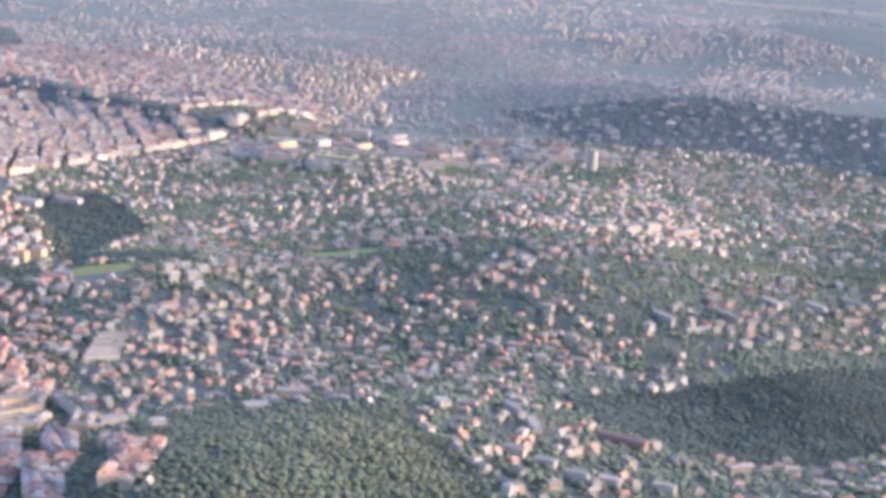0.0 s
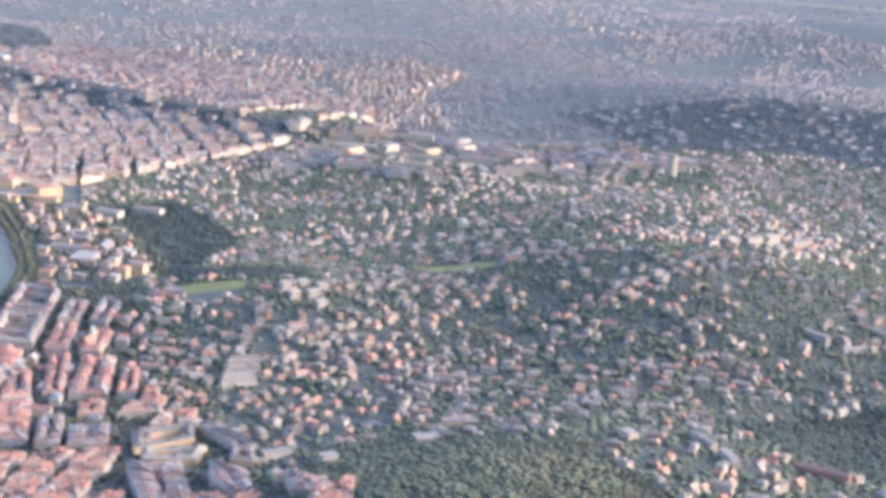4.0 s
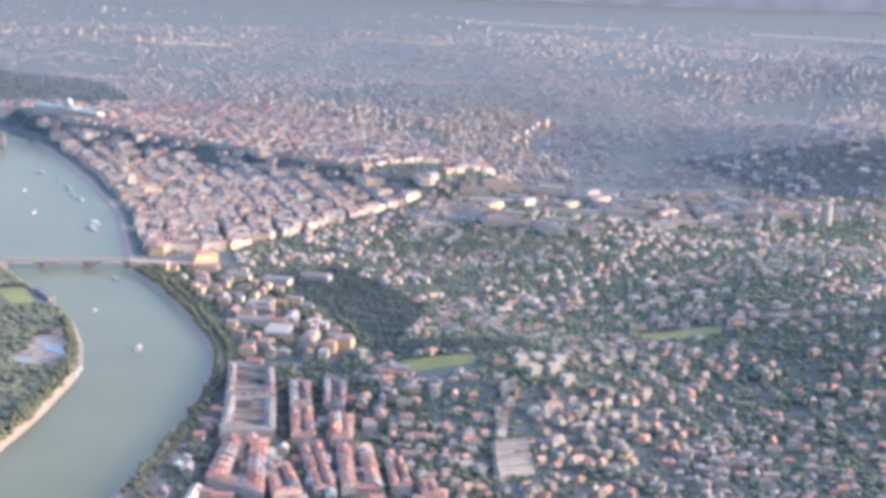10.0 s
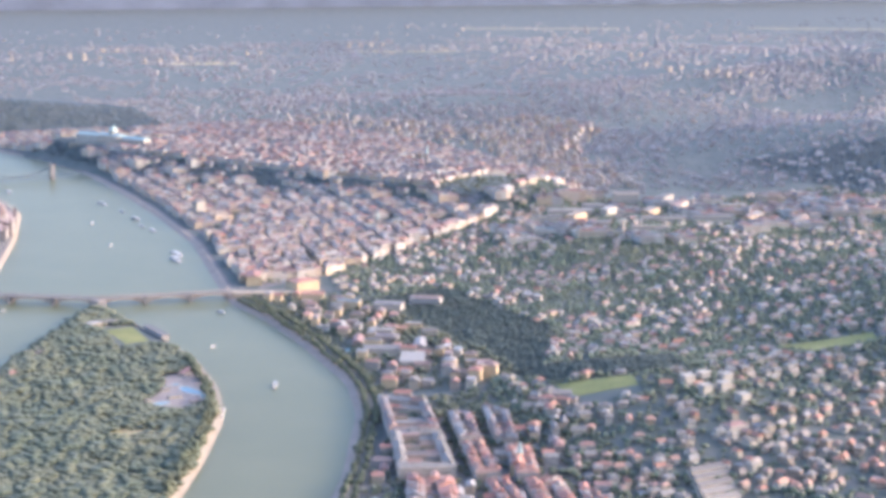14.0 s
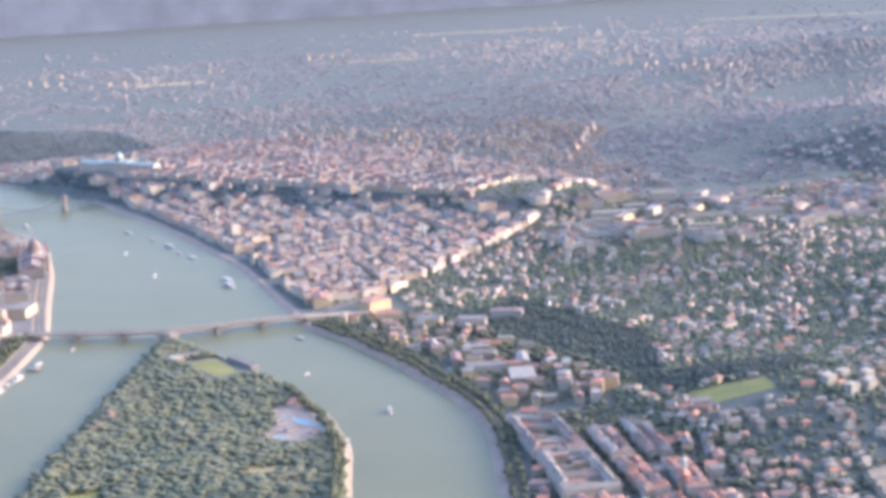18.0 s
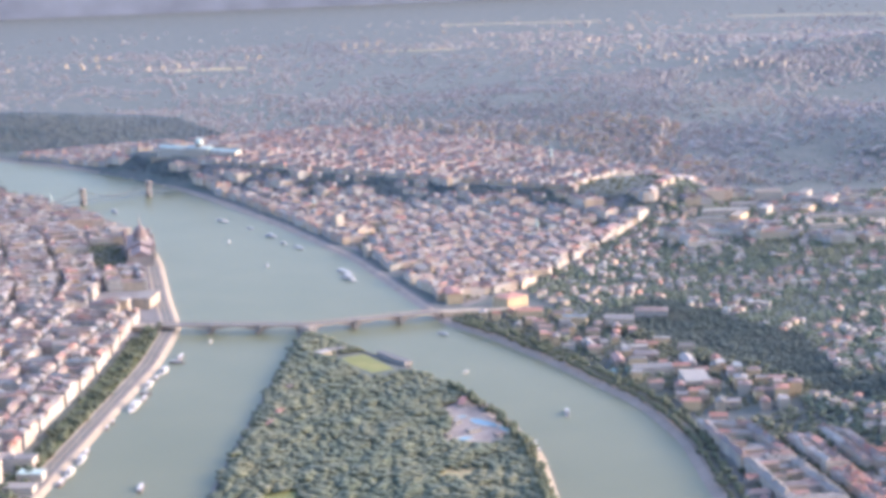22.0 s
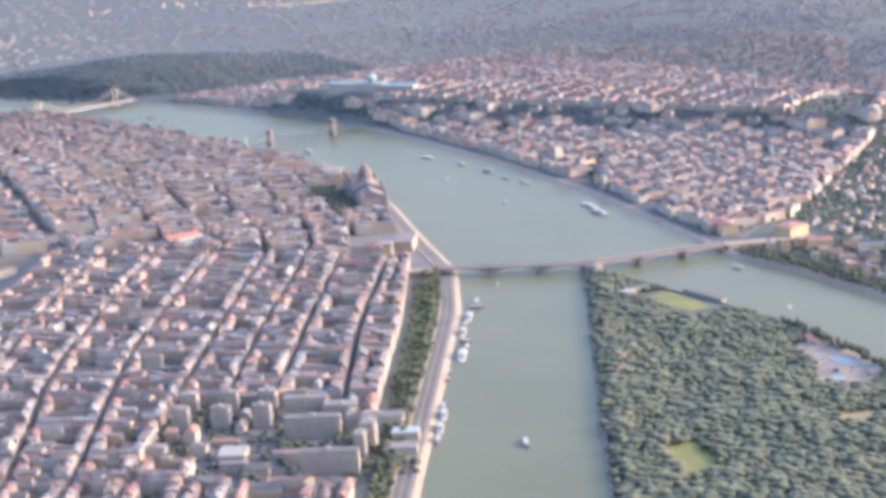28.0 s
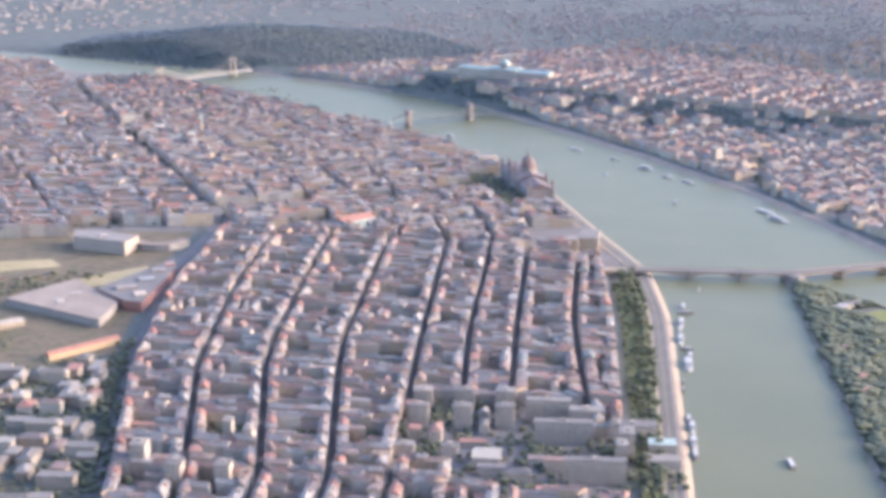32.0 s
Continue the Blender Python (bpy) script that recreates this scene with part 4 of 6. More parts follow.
for k in range(15):
    for j in range(-2, 3):
        s, o = 250 + 82 * k, 58 * j
        cx, cy = -250 + UX * s - UY * o, -2150 + UY * s + UX * o
        if lie(cx, cy) < 54:
            continue
        ring = [(cx + UX * a - UY * b, cy + UY * a + UX * b) for a, b in ((-36, -24), (36, -24), (36, 24), (-36, 24))]
        whole_block(ring, rng, 11, 16, (8, 13), "old_town_block", "old castle-hill houses with steep red-brown roofs", "city block", "blocks on the castle hill")
# single houses climbing the slope between the trees
SLOPE_HOUSES = []
slope_rng = random.Random(77)
for k in range(900):
    s, o = slope_rng.uniform(200, 1500), slope_rng.uniform(-330, 330)
    cx, cy = -250 + UX * s - UY * o, -2150 + UY * s + UX * o
    if not 15 < lie(cx, cy) < 48 or len(SLOPE_HOUSES) >= 95 or any(math.hypot(cx - q[0], cy - q[1]) < 36 for q in SLOPE_HOUSES):
        continue
    SLOPE_HOUSES.append((cx, cy))
    ring = [(cx + UX * a - UY * b, cy + UY * a + UX * b) for a, b in ((-15, -8), (15, -8), (15, 8), (-15, 8))]
    whole_block(ring, slope_rng, 9, 14, (8, 12), "hillside_house", "plastered house with a tiled roof on the castle slope", "house", "houses on the castle slope")
for ring in grid([lambda y, k=k: -2150 + 76 * k for k in range(17)], [-1000 + 82 * k for k in range(13)], 0.35, 8.0, lambda y: -1150):
    cx, cy = centred(ring)
    if any(math.hypot(cx - q[0], cy - q[1]) < 30 + q[2] / 2 for q in BIG_WEST):
        continue
    if inside(cx, cy, [(-930, -330), (-1040, -110), (-1322, -88), (-1700, -200), (-2150, -300), (-1900, -640), (-1420, -860), (-1230, -740)]) and rng.random() < 0.85 and (cx < -1000 or cy < -200):
        whole_block(shaken(ring, rng, 10), rng, 14, 24, (12, 22), "city_block", "block of cream apartment houses on the boulevard", "city block", "blocks beyond the boulevard", FLAT_ROOF if rng.random() < 0.6 else None, WHITE if rng.random() < 0.6 else None)
        crowded.append((cx, cy, 48))


# ---- bridges ----
def frame_of(a, b):
    u = Vector((b[0] - a[0], b[1] - a[1]))
    return u.length, math.degrees(math.atan2(u.y, u.x))


def arch_bridge_arm(bridge, a, b, spans, deck_z, width, tag):
    """One arm of the arch bridge: deck, parapets, an arch a span, and a stone pier between spans."""
    ln, turn = frame_of(a, b)
    holder = bridge
    c, s = math.cos(radians(turn)), math.sin(radians(turn))

    def put(g):
        g.v = [(a[0] + c * x - s * y - BX, a[1] + s * x + c * y - BY, z) for x, y, z in g.v]
        return g
    w = width / 2
    g = Geo()
    g.box(0, -w, deck_z - 1.4, ln, w, deck_z)
    part("deck", put(g), STEEL, holder)
    g = Geo()
    g.box(0, -w + 4, deck_z, ln, w - 4, deck_z + 0.15)
    part("roadway", put(g), ASPHALT, holder, "grey asphalt roadway")
    for y in (-w, w - 0.5):
        g = Geo()
        g.box(0, y, deck_z, ln, y + 0.5, deck_z + 1.2)
        part("parapet", put(g), SANDSTONE, holder)
    x = 0.0
    for k, span in enumerate(spans):
        for y in (-w + 0.6, -w / 3, w / 3, w - 1.6):
            g = Geo()
            n = 12
            for j in range(n + 1):
                q = j / n
                z = 0.6 + (deck_z - 3.2) * (1 - (2 * q - 1) ** 2)
                g.v += [(x + 3 + (span - 6) * q, y + a, z + b) for a, b in ((0, 0), (1, 0), (1, 1.4), (0, 1.4))]
            g.f = [(4 * j + a, 4 * j + (a + 1) % 4, 4 * j + 4 + (a + 1) % 4, 4 * j + 4 + a) for j in range(n) for a in range(4)]
            rib = part("arch", put(g), STEEL, holder, "yellow-painted steel arch rib")
            g = Geo()
            for j in range(1, n, 2):
                q = j / n
                px = x + 3 + (span - 6) * q
                g.box(px - 0.3, y + 0.2, 0.6 + (deck_z - 3.2) * (1 - (2 * q - 1) ** 2), px + 0.3, y + 0.8, deck_z - 1)
            tagged(part("spandrel_post", put(g), STEEL, rib), kind="stuff")
        x += span
        if k < len(spans) - 1:
            g = Geo()
            g.prism([(x - 3, -w - 1), (x + 3, -w - 1), (x + 3, w + 1), (x, w + 5), (x - 3, w + 1)], -9, 3)
            g.box(x - 2.2, -w, 3, x + 2.2, w, deck_z - 1)
            g.box(x - 2.6, -w - 1.2, 3, x + 2.6, -w + 1, deck_z + 2.2)
            g.box(x - 2.6, w - 1, 3, x + 2.6, w + 1.2, deck_z + 2.2)
            part("pier", put(g), GREY_STONE, holder, "grey stone pier with pointed cutwater")
    for k in range(int(ln // 28)):
        for y in (-w + 0.8, w - 0.8):
            g = Geo()
            g.cone(14 + 28 * k, y, deck_z, deck_z + 7.5, 0.16, 0.1, 6)
            post = part("lamp_post", put(g), DARK_STEEL, holder)
            g = Geo()
            g.box(13.5 + 28 * k, y - 0.5, deck_z + 7.5, 14.5 + 28 * k, y + 0.5, deck_z + 8.3)
            part("lamp_head", put(g), WHITE, post)


BX, BY = 6, 6
arched = tagged(new("arch_bridge"), "yellow-brown steel arch bridge on stone piers, bent over the island tip", "bridge")
arched.location = (BX * S, BY * S, 0)
arch_bridge_arm(arched, (BX, BY), (255, -121), (88, 88, 102), 11.5, 25, "east")
arch_bridge_arm(arched, (BX, BY), (-250, 20), (88, 86, 82), 11.5, 25, "west")
g = Geo()
g.prism([(-16, -16), (16, -16), (18, 10), (4, 22), (-12, 18)], -9, 10)
part("middle_pier", g, GREY_STONE, arched, "broad stone middle pier at the bend")
for a, b in (((255, -121), (330, -160)), ((-250, 20), (-420, 40))):
    ln, turn = frame_of(a, b)
    c, s = math.cos(radians(turn)), math.sin(radians(turn))
    g = Geo()
    g.box(0, -13, 2, ln, 13, 11.3)
    g.v = [(a[0] + c * x - s * y - BX, a[1] + s * x + c * y - BY, z - (6 * max(0, x / ln) if z > 5 else 0)) for x, y, z in g.v]
    part("approach_ramp", g, SANDSTONE, arched, "pale stone approach ramp")

# chain bridge
ax, ay, bx, by = 112, -1672, -78, -1728
ln, turn = frame_of((bx, by), (ax, ay))
chain = tagged(new("chain_bridge"), "chain bridge with two grey stone gate towers", "bridge")
place(chain, (ax + bx) / 2, (ay + by) / 2, 0, radians(turn))
for x in (-ln / 2, ln / 2):
    g = Geo()
    g.box(x - 5, -10, -9, x + 5, 10, 10)
    for y in (-10, 4):
        g.box(x - 4, y, 10, x + 4, y + 6, 36)
    g.box(x - 4, -4, 28, x + 4, 4, 36)
    g.box(x - 5, -11, 36, x + 5, 11, 39)
    g.box(x - 4, -9.5, 39, x + 4, 9.5, 42)
    part("gate_tower", g, GREY_STONE, chain, "grey stone gate tower with an arched passage")
g = Geo()
g.box(-ln / 2 - 88, -7, 9, ln / 2 + 88, 7, 10.5)
part("deck", g, DARK_STEEL, chain)
for y in (-7, 7):
    g = Geo()
    pts = [(-ln / 2 - 88, 12)] + [(-ln / 2 + ln * k / 16, 12 + 24 * (2 * k / 16 - 1) ** 2) for k in range(17)] + [(ln / 2 + 88, 12)]
    for (x0, z0), (x1, z1) in zip(pts, pts[1:]):
        g.beam((x0, y, z0), (x1, y, z1), 0.9, 1.6)
    for k in range(1, 16):
        x, z = pts[k + 1][0], pts[k + 1][1]
        g.beam((x, y, 10), (x, y, z), 0.4, 0.4)
    part("chain", g, DARK_STEEL, chain, "dark iron suspension chain")

# white suspension bridge
ax, ay, bx, by = 573, -2628, 314, -2760
ln, turn = frame_of((bx, by), (ax, ay))
white = tagged(new("suspension_bridge"), "white steel suspension bridge with two portal towers", "bridge")
place(white, (ax + bx) / 2, (ay + by) / 2, 0, radians(turn))
for x in (-ln / 2, ln / 2):
    g = Geo()
    for y in (-13, 9.5):
        g.box(x - 2.2, y, -6, x + 2.2, y + 3.5, 58)
    g.box(x - 2, -9.5, 51, x + 2, 9.5, 56)
    g.box(x - 2, -9.5, 8, x + 2, 9.5, 11)
    part("portal_tower", g, WHITE, white, "white steel portal tower")
g = Geo()
g.box(-ln / 2 - 70, -13, 10, ln / 2 + 70, 13, 13)
part("deck", g, WHITE, white)
for y in (-11.2, 11.2):
    g = Geo()
    pts = [(-ln / 2 - 70, 13)] + [(-ln / 2 + ln * k / 18, 17 + 41 * (2 * k / 18 - 1) ** 2) for k in range(19)] + [(ln / 2 + 70, 13)]
    for (x0, z0), (x1, z1) in zip(pts, pts[1:]):
        g.beam((x0, y, z0), (x1, y, z1), 1.0, 1.0)
    for k in range(1, 18):
        g.beam((pts[k + 1][0], y, 13), (pts[k + 1][0], y, pts[k + 1][1]), 0.4, 0.4)
    part("cable", g, WHITE, white, "white suspension cable with hangers")

# ---- trees: shapes ----
PHI = (1 + 5 ** 0.5) / 2
ICO_V = np.array([(-1, PHI, 0), (1, PHI, 0), (-1, -PHI, 0), (1, -PHI, 0), (0, -1, PHI), (0, 1, PHI), (0, -1, -PHI), (0, 1, -PHI), (PHI, 0, -1), (PHI, 0, 1), (-PHI, 0, -1), (-PHI, 0, 1)]) / math.hypot(1, PHI)
ICO_F = np.array([(0, 11, 5), (0, 5, 1), (0, 1, 7), (0, 7, 10), (0, 10, 11), (1, 5, 9), (5, 11, 4), (11, 10, 2), (10, 7, 6), (7, 1, 8), (3, 9, 4), (3, 4, 2), (3, 2, 6), (3, 6, 8), (3, 8, 9), (4, 9, 5), (2, 4, 11), (6, 2, 10), (8, 6, 7), (9, 8, 1)])


def crown(seed, lobes, spread=0.6):
    """A crown of uneven leaf clumps, about two units wide and one and a half high."""
    r = np.random.default_rng(seed)
    vs, fs = [], []
    for k in range(lobes):
        a, q = r.uniform(0, 6.28), spread * (r.uniform(0.3, 1) if k else 0)
        size = r.uniform(0.38, 0.62) if k else 0.66
        v = ICO_V * r.uniform(0.82, 1.16, (12, 1)) * (size, size, size * r.uniform(0.8, 1.15))
        vs.append(v + (q * math.cos(a), q * math.sin(a), 0.75 + (r.uniform(-0.3, 0.25) if k else 0.1)))
        fs.append(ICO_F + 12 * k)
    return np.concatenate(vs), np.concatenate(fs)


def wood(name, points, size, label, lobes, seed, kinds=7, tall=1.0, leaf=None):
    """A wood: its crowns stand on the land at the points."""
    r = np.random.default_rng(seed)
    wide = r.uniform(size[0], size[1], len(points)) * np.array([1 + 0.4 * noise.noise((x / 38, y / 38, 0.7)) for x, y in points])
    z = height(points[:, 0], points[:, 1])
    p = np.column_stack([points, z + wide * 0.15])
    sc = np.column_stack([wide, wide * r.uniform(0.8, 1.15, len(points)) * tall])
    return tagged(cloud_mesh(name, p, sc, [crown(seed * 50 + k, lobes) for k in range(kinds)], leaf or LEAF, seed), label, "trees", kind="stuff")


WOODS = [
    [(-560, 2300), (-600, 1760), (-727, 1732), (-829, 1894), (-911, 1854), (-908, 2010), (-944, 2079), (-942, 2300)],
    [(-1121, 1790), (-1209, 1765), (-1332, 1745), (-1456, 1730), (-1566, 1712), (-1733, 1665), (-2100, 1600), (-2400, 1750), (-1900, 1990), (-1612, 1960), (-1473, 2030), (-1386, 2040), (-1298, 2030), (-1236, 1995), (-1172, 1930), (-1161, 1856)],
    [(-470, 143), (-678, 81), (-740, 461), (-640, 700), (-594, 789), (-791, 853), (-745, 1000), (-670, 955), (-560, 905), (-500, 595)],
    [(-1667, 1103), (-2100, 1130), (-2100, 1310), (-1654, 1181)],
    [(-2000, -1200), (-2650, -1100), (-3600, -300), (-3000, 300), (-2411, -505), (-2065, -611)],
    [(-600, -2750), (-560, -3400), (-150, -3950), (500, -3950), (760, -3500), (420, -2960), (170, -2840), (-60, -2680), (-190, -2300), (-380, -2330)],
]
woods = np.concatenate([scatter(r, 7.6, 11 + k) for k, r in enumerate(WOODS[:4])])
far_woods = np.concatenate([scatter(r, 15, 15 + k) for k, r in enumerate(WOODS[4:])])
west_wood = far_woods[far_woods[:, 0] < -1500]
far_woods = far_woods[far_woods[:, 0] > -1500]
castle_slope = scatter([(-80, -2150), (-330, -1500), (-800, -900), (-1080, -700), (-1420, -820), (-1400, -1100), (-1200, -1200), (-900, -1500), (-450, -2250), (-250, -2400)], 16, 31)
zc = height(castle_slope[:, 0], castle_slope[:, 1])
castle_slope = castle_slope[(zc > 14) & (zc < 52)]
castle_slope = castle_slope[np.array([min([math.hypot(px - q[0], py - q[1]) for q in SLOPE_HOUSES] + [99]) > 24 for px, py in castle_slope[:, :2]])]
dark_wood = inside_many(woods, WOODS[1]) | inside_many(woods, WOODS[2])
wood("dark_forest", woods[dark_wood], (6.0, 9.0), "dense woods with hillside shade put into their leaf colour", 1, 20, tall=0.24, leaf=SHADED_LEAF)
wood("forest", woods[~dark_wood], (5.0, 9.0), "dense dark green broadleaf wood on the hills", 1, 21, tall=0.34, leaf=WOOD_LEAF)
wood("far_forest", np.concatenate([far_woods, castle_slope]), (6, 11), "dense wood covering far hills, blue haze in its colour", 1, 28, tall=0.45, leaf=HAZED_HILL_LEAF)

wood("western_wood", west_wood, (6, 11), "wood on the western hills, coloured with blue haze", 1, 29, tall=0.4, leaf=HAZED_HILL_LEAF)

island = [(float(bank(ISLE_WEST, y)) + 9, y) for y in range(30, 1700, 40)] + [(float(bank(ISLE_EAST, y)) - 5, y) for y in range(1690, 20, -40)]
GLADES = [[(32, 205), (20, 385), (-70, 375), (-50, 200)], [(284, 850), (312, 858), (334, 844), (340, 886), (352, 930), (356, 960), (330, 944), (314, 956), (298, 972), (302, 930), (288, 900)], [(30, 868), (52, 872), (86, 856), (98, 888), (72, 902), (46, 896), (24, 914)],
          [(-18, 596), (-66, 545), (-96, 575), (-94, 660), (-84, 742), (-42, 774), (4, 780), (36, 735), (8, 688), (-16, 648)]]
pts = scatter(island, 10.0, 41)
for q in GLADES:
    pts = pts[~inside_many(pts, q)]
wood("island_wood", pts, (7.5, 13.0), "dense green park trees covering the river island", 4, 22, tall=0.38, leaf=WOOD_LEAF)
shore = [(float(bank(ISLE_WEST, y)) + 9, y) for y in range(470, 1180, 30)] + [(float(bank(ISLE_WEST, y)) + 24, y) for y in range(1170, 460, -30)]
wood("shore_poplars", scatter(shore, 8, 43), (3.4, 5.4), "tall slim poplars along the western island shore", 2, 44, tall=2.3, leaf=WOOD_LEAF)

# ---- single buildings ----
def building(name, x, y, w, d, h, turn, wall_mat, roof_mat, label, roof="flat", rise=4.0, category="building", reach=True):
    wall, top = Geo(), Geo()
    wall.box(-w / 2, -d / 2, -6, w / 2, d / 2, h)
    if roof == "flat":
        top.box(-w / 2 - 0.3, -d / 2 - 0.3, h, w / 2 + 0.3, d / 2 + 0.3, h + 0.8)
    elif roof == "hip":
        hip_roof(top, w, d, h, rise)
    else:
        ridge_roof(top, (-w / 2, -d / 2), (w / 2, -d / 2), (w / 2, d / 2), (-w / 2, d / 2), h, rise)
    ob = tagged(part(name, wall, wall_mat), label, category)
    part("roof", top, roof_mat, ob)
    place(ob, x, y, lie(x, y), radians(turn))
    if reach:
        crowded.append((x, y, max(w, d) / 2 + 4))
    return ob


def spire(parent, x, y, base, wide, high, tip, mat_wall, mat_tip):
    g = Geo()
    g.box(x - wide / 2, y - wide / 2, -4, x + wide / 2, y + wide / 2, base + high)
    shaft = part("tower", g, mat_wall, parent)
    g = Geo()
    g.cone(x, y, base + high, base + high + tip, wide * 0.66, 0.15, 8)
    part("spire", g, mat_tip, shaft, "pointed spire roof")


# parliament: long river front, dome and two spires
PX, PY, PT = 128, -850, 80.0
parl = tagged(new("parliament_building"), "long pale-grey gothic parliament with a ribbed dome and spires", "parliament")
place(parl, PX, PY, 1, radians(PT))
for a, b, c, d, h in ((-130, -30, -50, 24, 22), (-50, -34, 50, 30, 27), (50, -30, 130, 24, 22)):
    g = Geo()
    g.box(a, b, -4, c, d, h)
    part("wing", g, GREY_STONE, parl)
    g = Geo()
    ridge_roof(g, (a, b), (c, b), (c, d), (a, d), h, 13)
    part("roof", g, BROWN_ROOF, parl, "dark brown steep roof")
g = Geo()
g.cone(0, 0, 20, 44, 17, 17, 16)
part("drum", g, GREY_STONE, parl)
g = Geo()
g.dome(0, 0, 44, 16, 26, 16)
part("dome", g, BROWN_ROOF, parl, "brown ribbed dome")
g = Geo()
g.cone(0, 0, 66, 76, 3, 2, 8)
g.cone(0, 0, 76, 97, 1.6, 0.1, 8)
part("lantern", g, GREY_STONE, parl)
for x, y in ((-30, -34), (30, -34), (-128, -28), (128, -28), (-128, 22), (128, 22), (-50, 28), (50, 28)):
    spire(parl, x, y, 20, 7, 22 if abs(x) == 30 else 12, 24 if abs(x) == 30 else 12, GREY_STONE, BROWN_ROOF)
crowded.append((PX, PY, 140))
building("office_building", 128, -1100, 52, 34, 26, 5, WHITE, FLAT_ROOF, "white square office building near the parliament")
building("office_building", 225, -335, 70, 34, 21, 62, WALL, FLAT_ROOF, "pale office block beside the bridge head")
building("office_building", 275, -300, 22, 20, 25, 62, WALL, FLAT_ROOF, "pale square office tower beside the bridge head")
building("theatre", 592, -600, 74, 40, 24, 20, COPPER, RED_ROOF, "pale green and red grand apartment palace", "gable", 8)

# royal palace on the castle hill
pal = tagged(new("palace"), "long pale palace with green copper roofs and a central dome", "palace")
place(pal, -290, -1995, lie(-290, -1995) - 1, math.atan2(UY, UX))
for a, b, c, d, h in ((-150, -16, -45, 16, 24), (-45, -20, 45, 22, 28), (45, -16, 150, 16, 24)):
    g = Geo()
    g.box(a, b, -30, c, d, h)
    part("wing", g, WALL, pal)
    g = Geo()
    ridge_roof(g, (a, b), (c, b), (c, d), (a, d), h, 7)
    part("roof", g, COPPER, pal, "green copper roof")
g = Geo()
g.cone(0, 0, 26, 40, 13, 13, 14)
part("drum", g, GREY_STONE, pal)
g = Geo()
g.dome(0, 0, 40, 13, 16, 14)
g.cone(0, 0, 55, 64, 2, 0.3, 8)
part("dome", g, COPPER, pal, "green copper dome")
g = Geo()
g.beam((150, -34, -12), (-160, -34, -16), 5, 26)
part("terrace_wall", g, SANDSTONE, pal, "pale stone terrace wall")
crowded.append((-290, -1995, 160))

# churches
def church(x, y, turn, label, tower=38, tip=28, length=38, wall_mat=None, roof_mat=None):
    ch = tagged(new("church"), label, "church")
    place(ch, x, y, lie(x, y), radians(turn))
    g = Geo()
    g.box(-length / 2, -8, -5, length / 2, 8, 15)
    part("nave", g, wall_mat or YELLOW, ch)
    g = Geo()
    ridge_roof(g, (-length / 2, -8), (length / 2, -8), (length / 2, 8), (-length / 2, 8), 15, 9)
    part("roof", g, roof_mat or RED_ROOF, ch)
    spire(ch, -length / 2 - 3, 0, 0, 7, tower, tip, wall_mat or YELLOW, COPPER)
    crowded.append((x, y, 26))


church(-383, 1233, 60, "small cream church with a red roof and green spire", 24, 16, 26)
church(-1042, -1108, 125, "pale stone church with a tall pointed tower", 48, 34, 56, GREY_STONE, ROOF)
church(-365, -1130, 70, "twin-town parish church with a slim tower", 34, 22, 40, YELLOW, ROOF)
church(-960, -870, 40, "stone church tower above the old roofs", 40, 12, 20, GREY_STONE, ROOF)
church(-700, -560, 30, "dark-roofed church among town houses", 34, 26, 40, GREY_STONE, DARK_STEEL)
church(250, -1480, 10, "grey stone church among town houses", 40, 24, 44, GREY_STONE, ROOF)
church(690, -1650, 20, "large grey basilica among town houses", 52, 24, 70, GREY_STONE, COPPER)
church(1180, -1900, 20, "grey stone church east of the avenue", 40, 28, 44, GREY_STONE, ROOF)

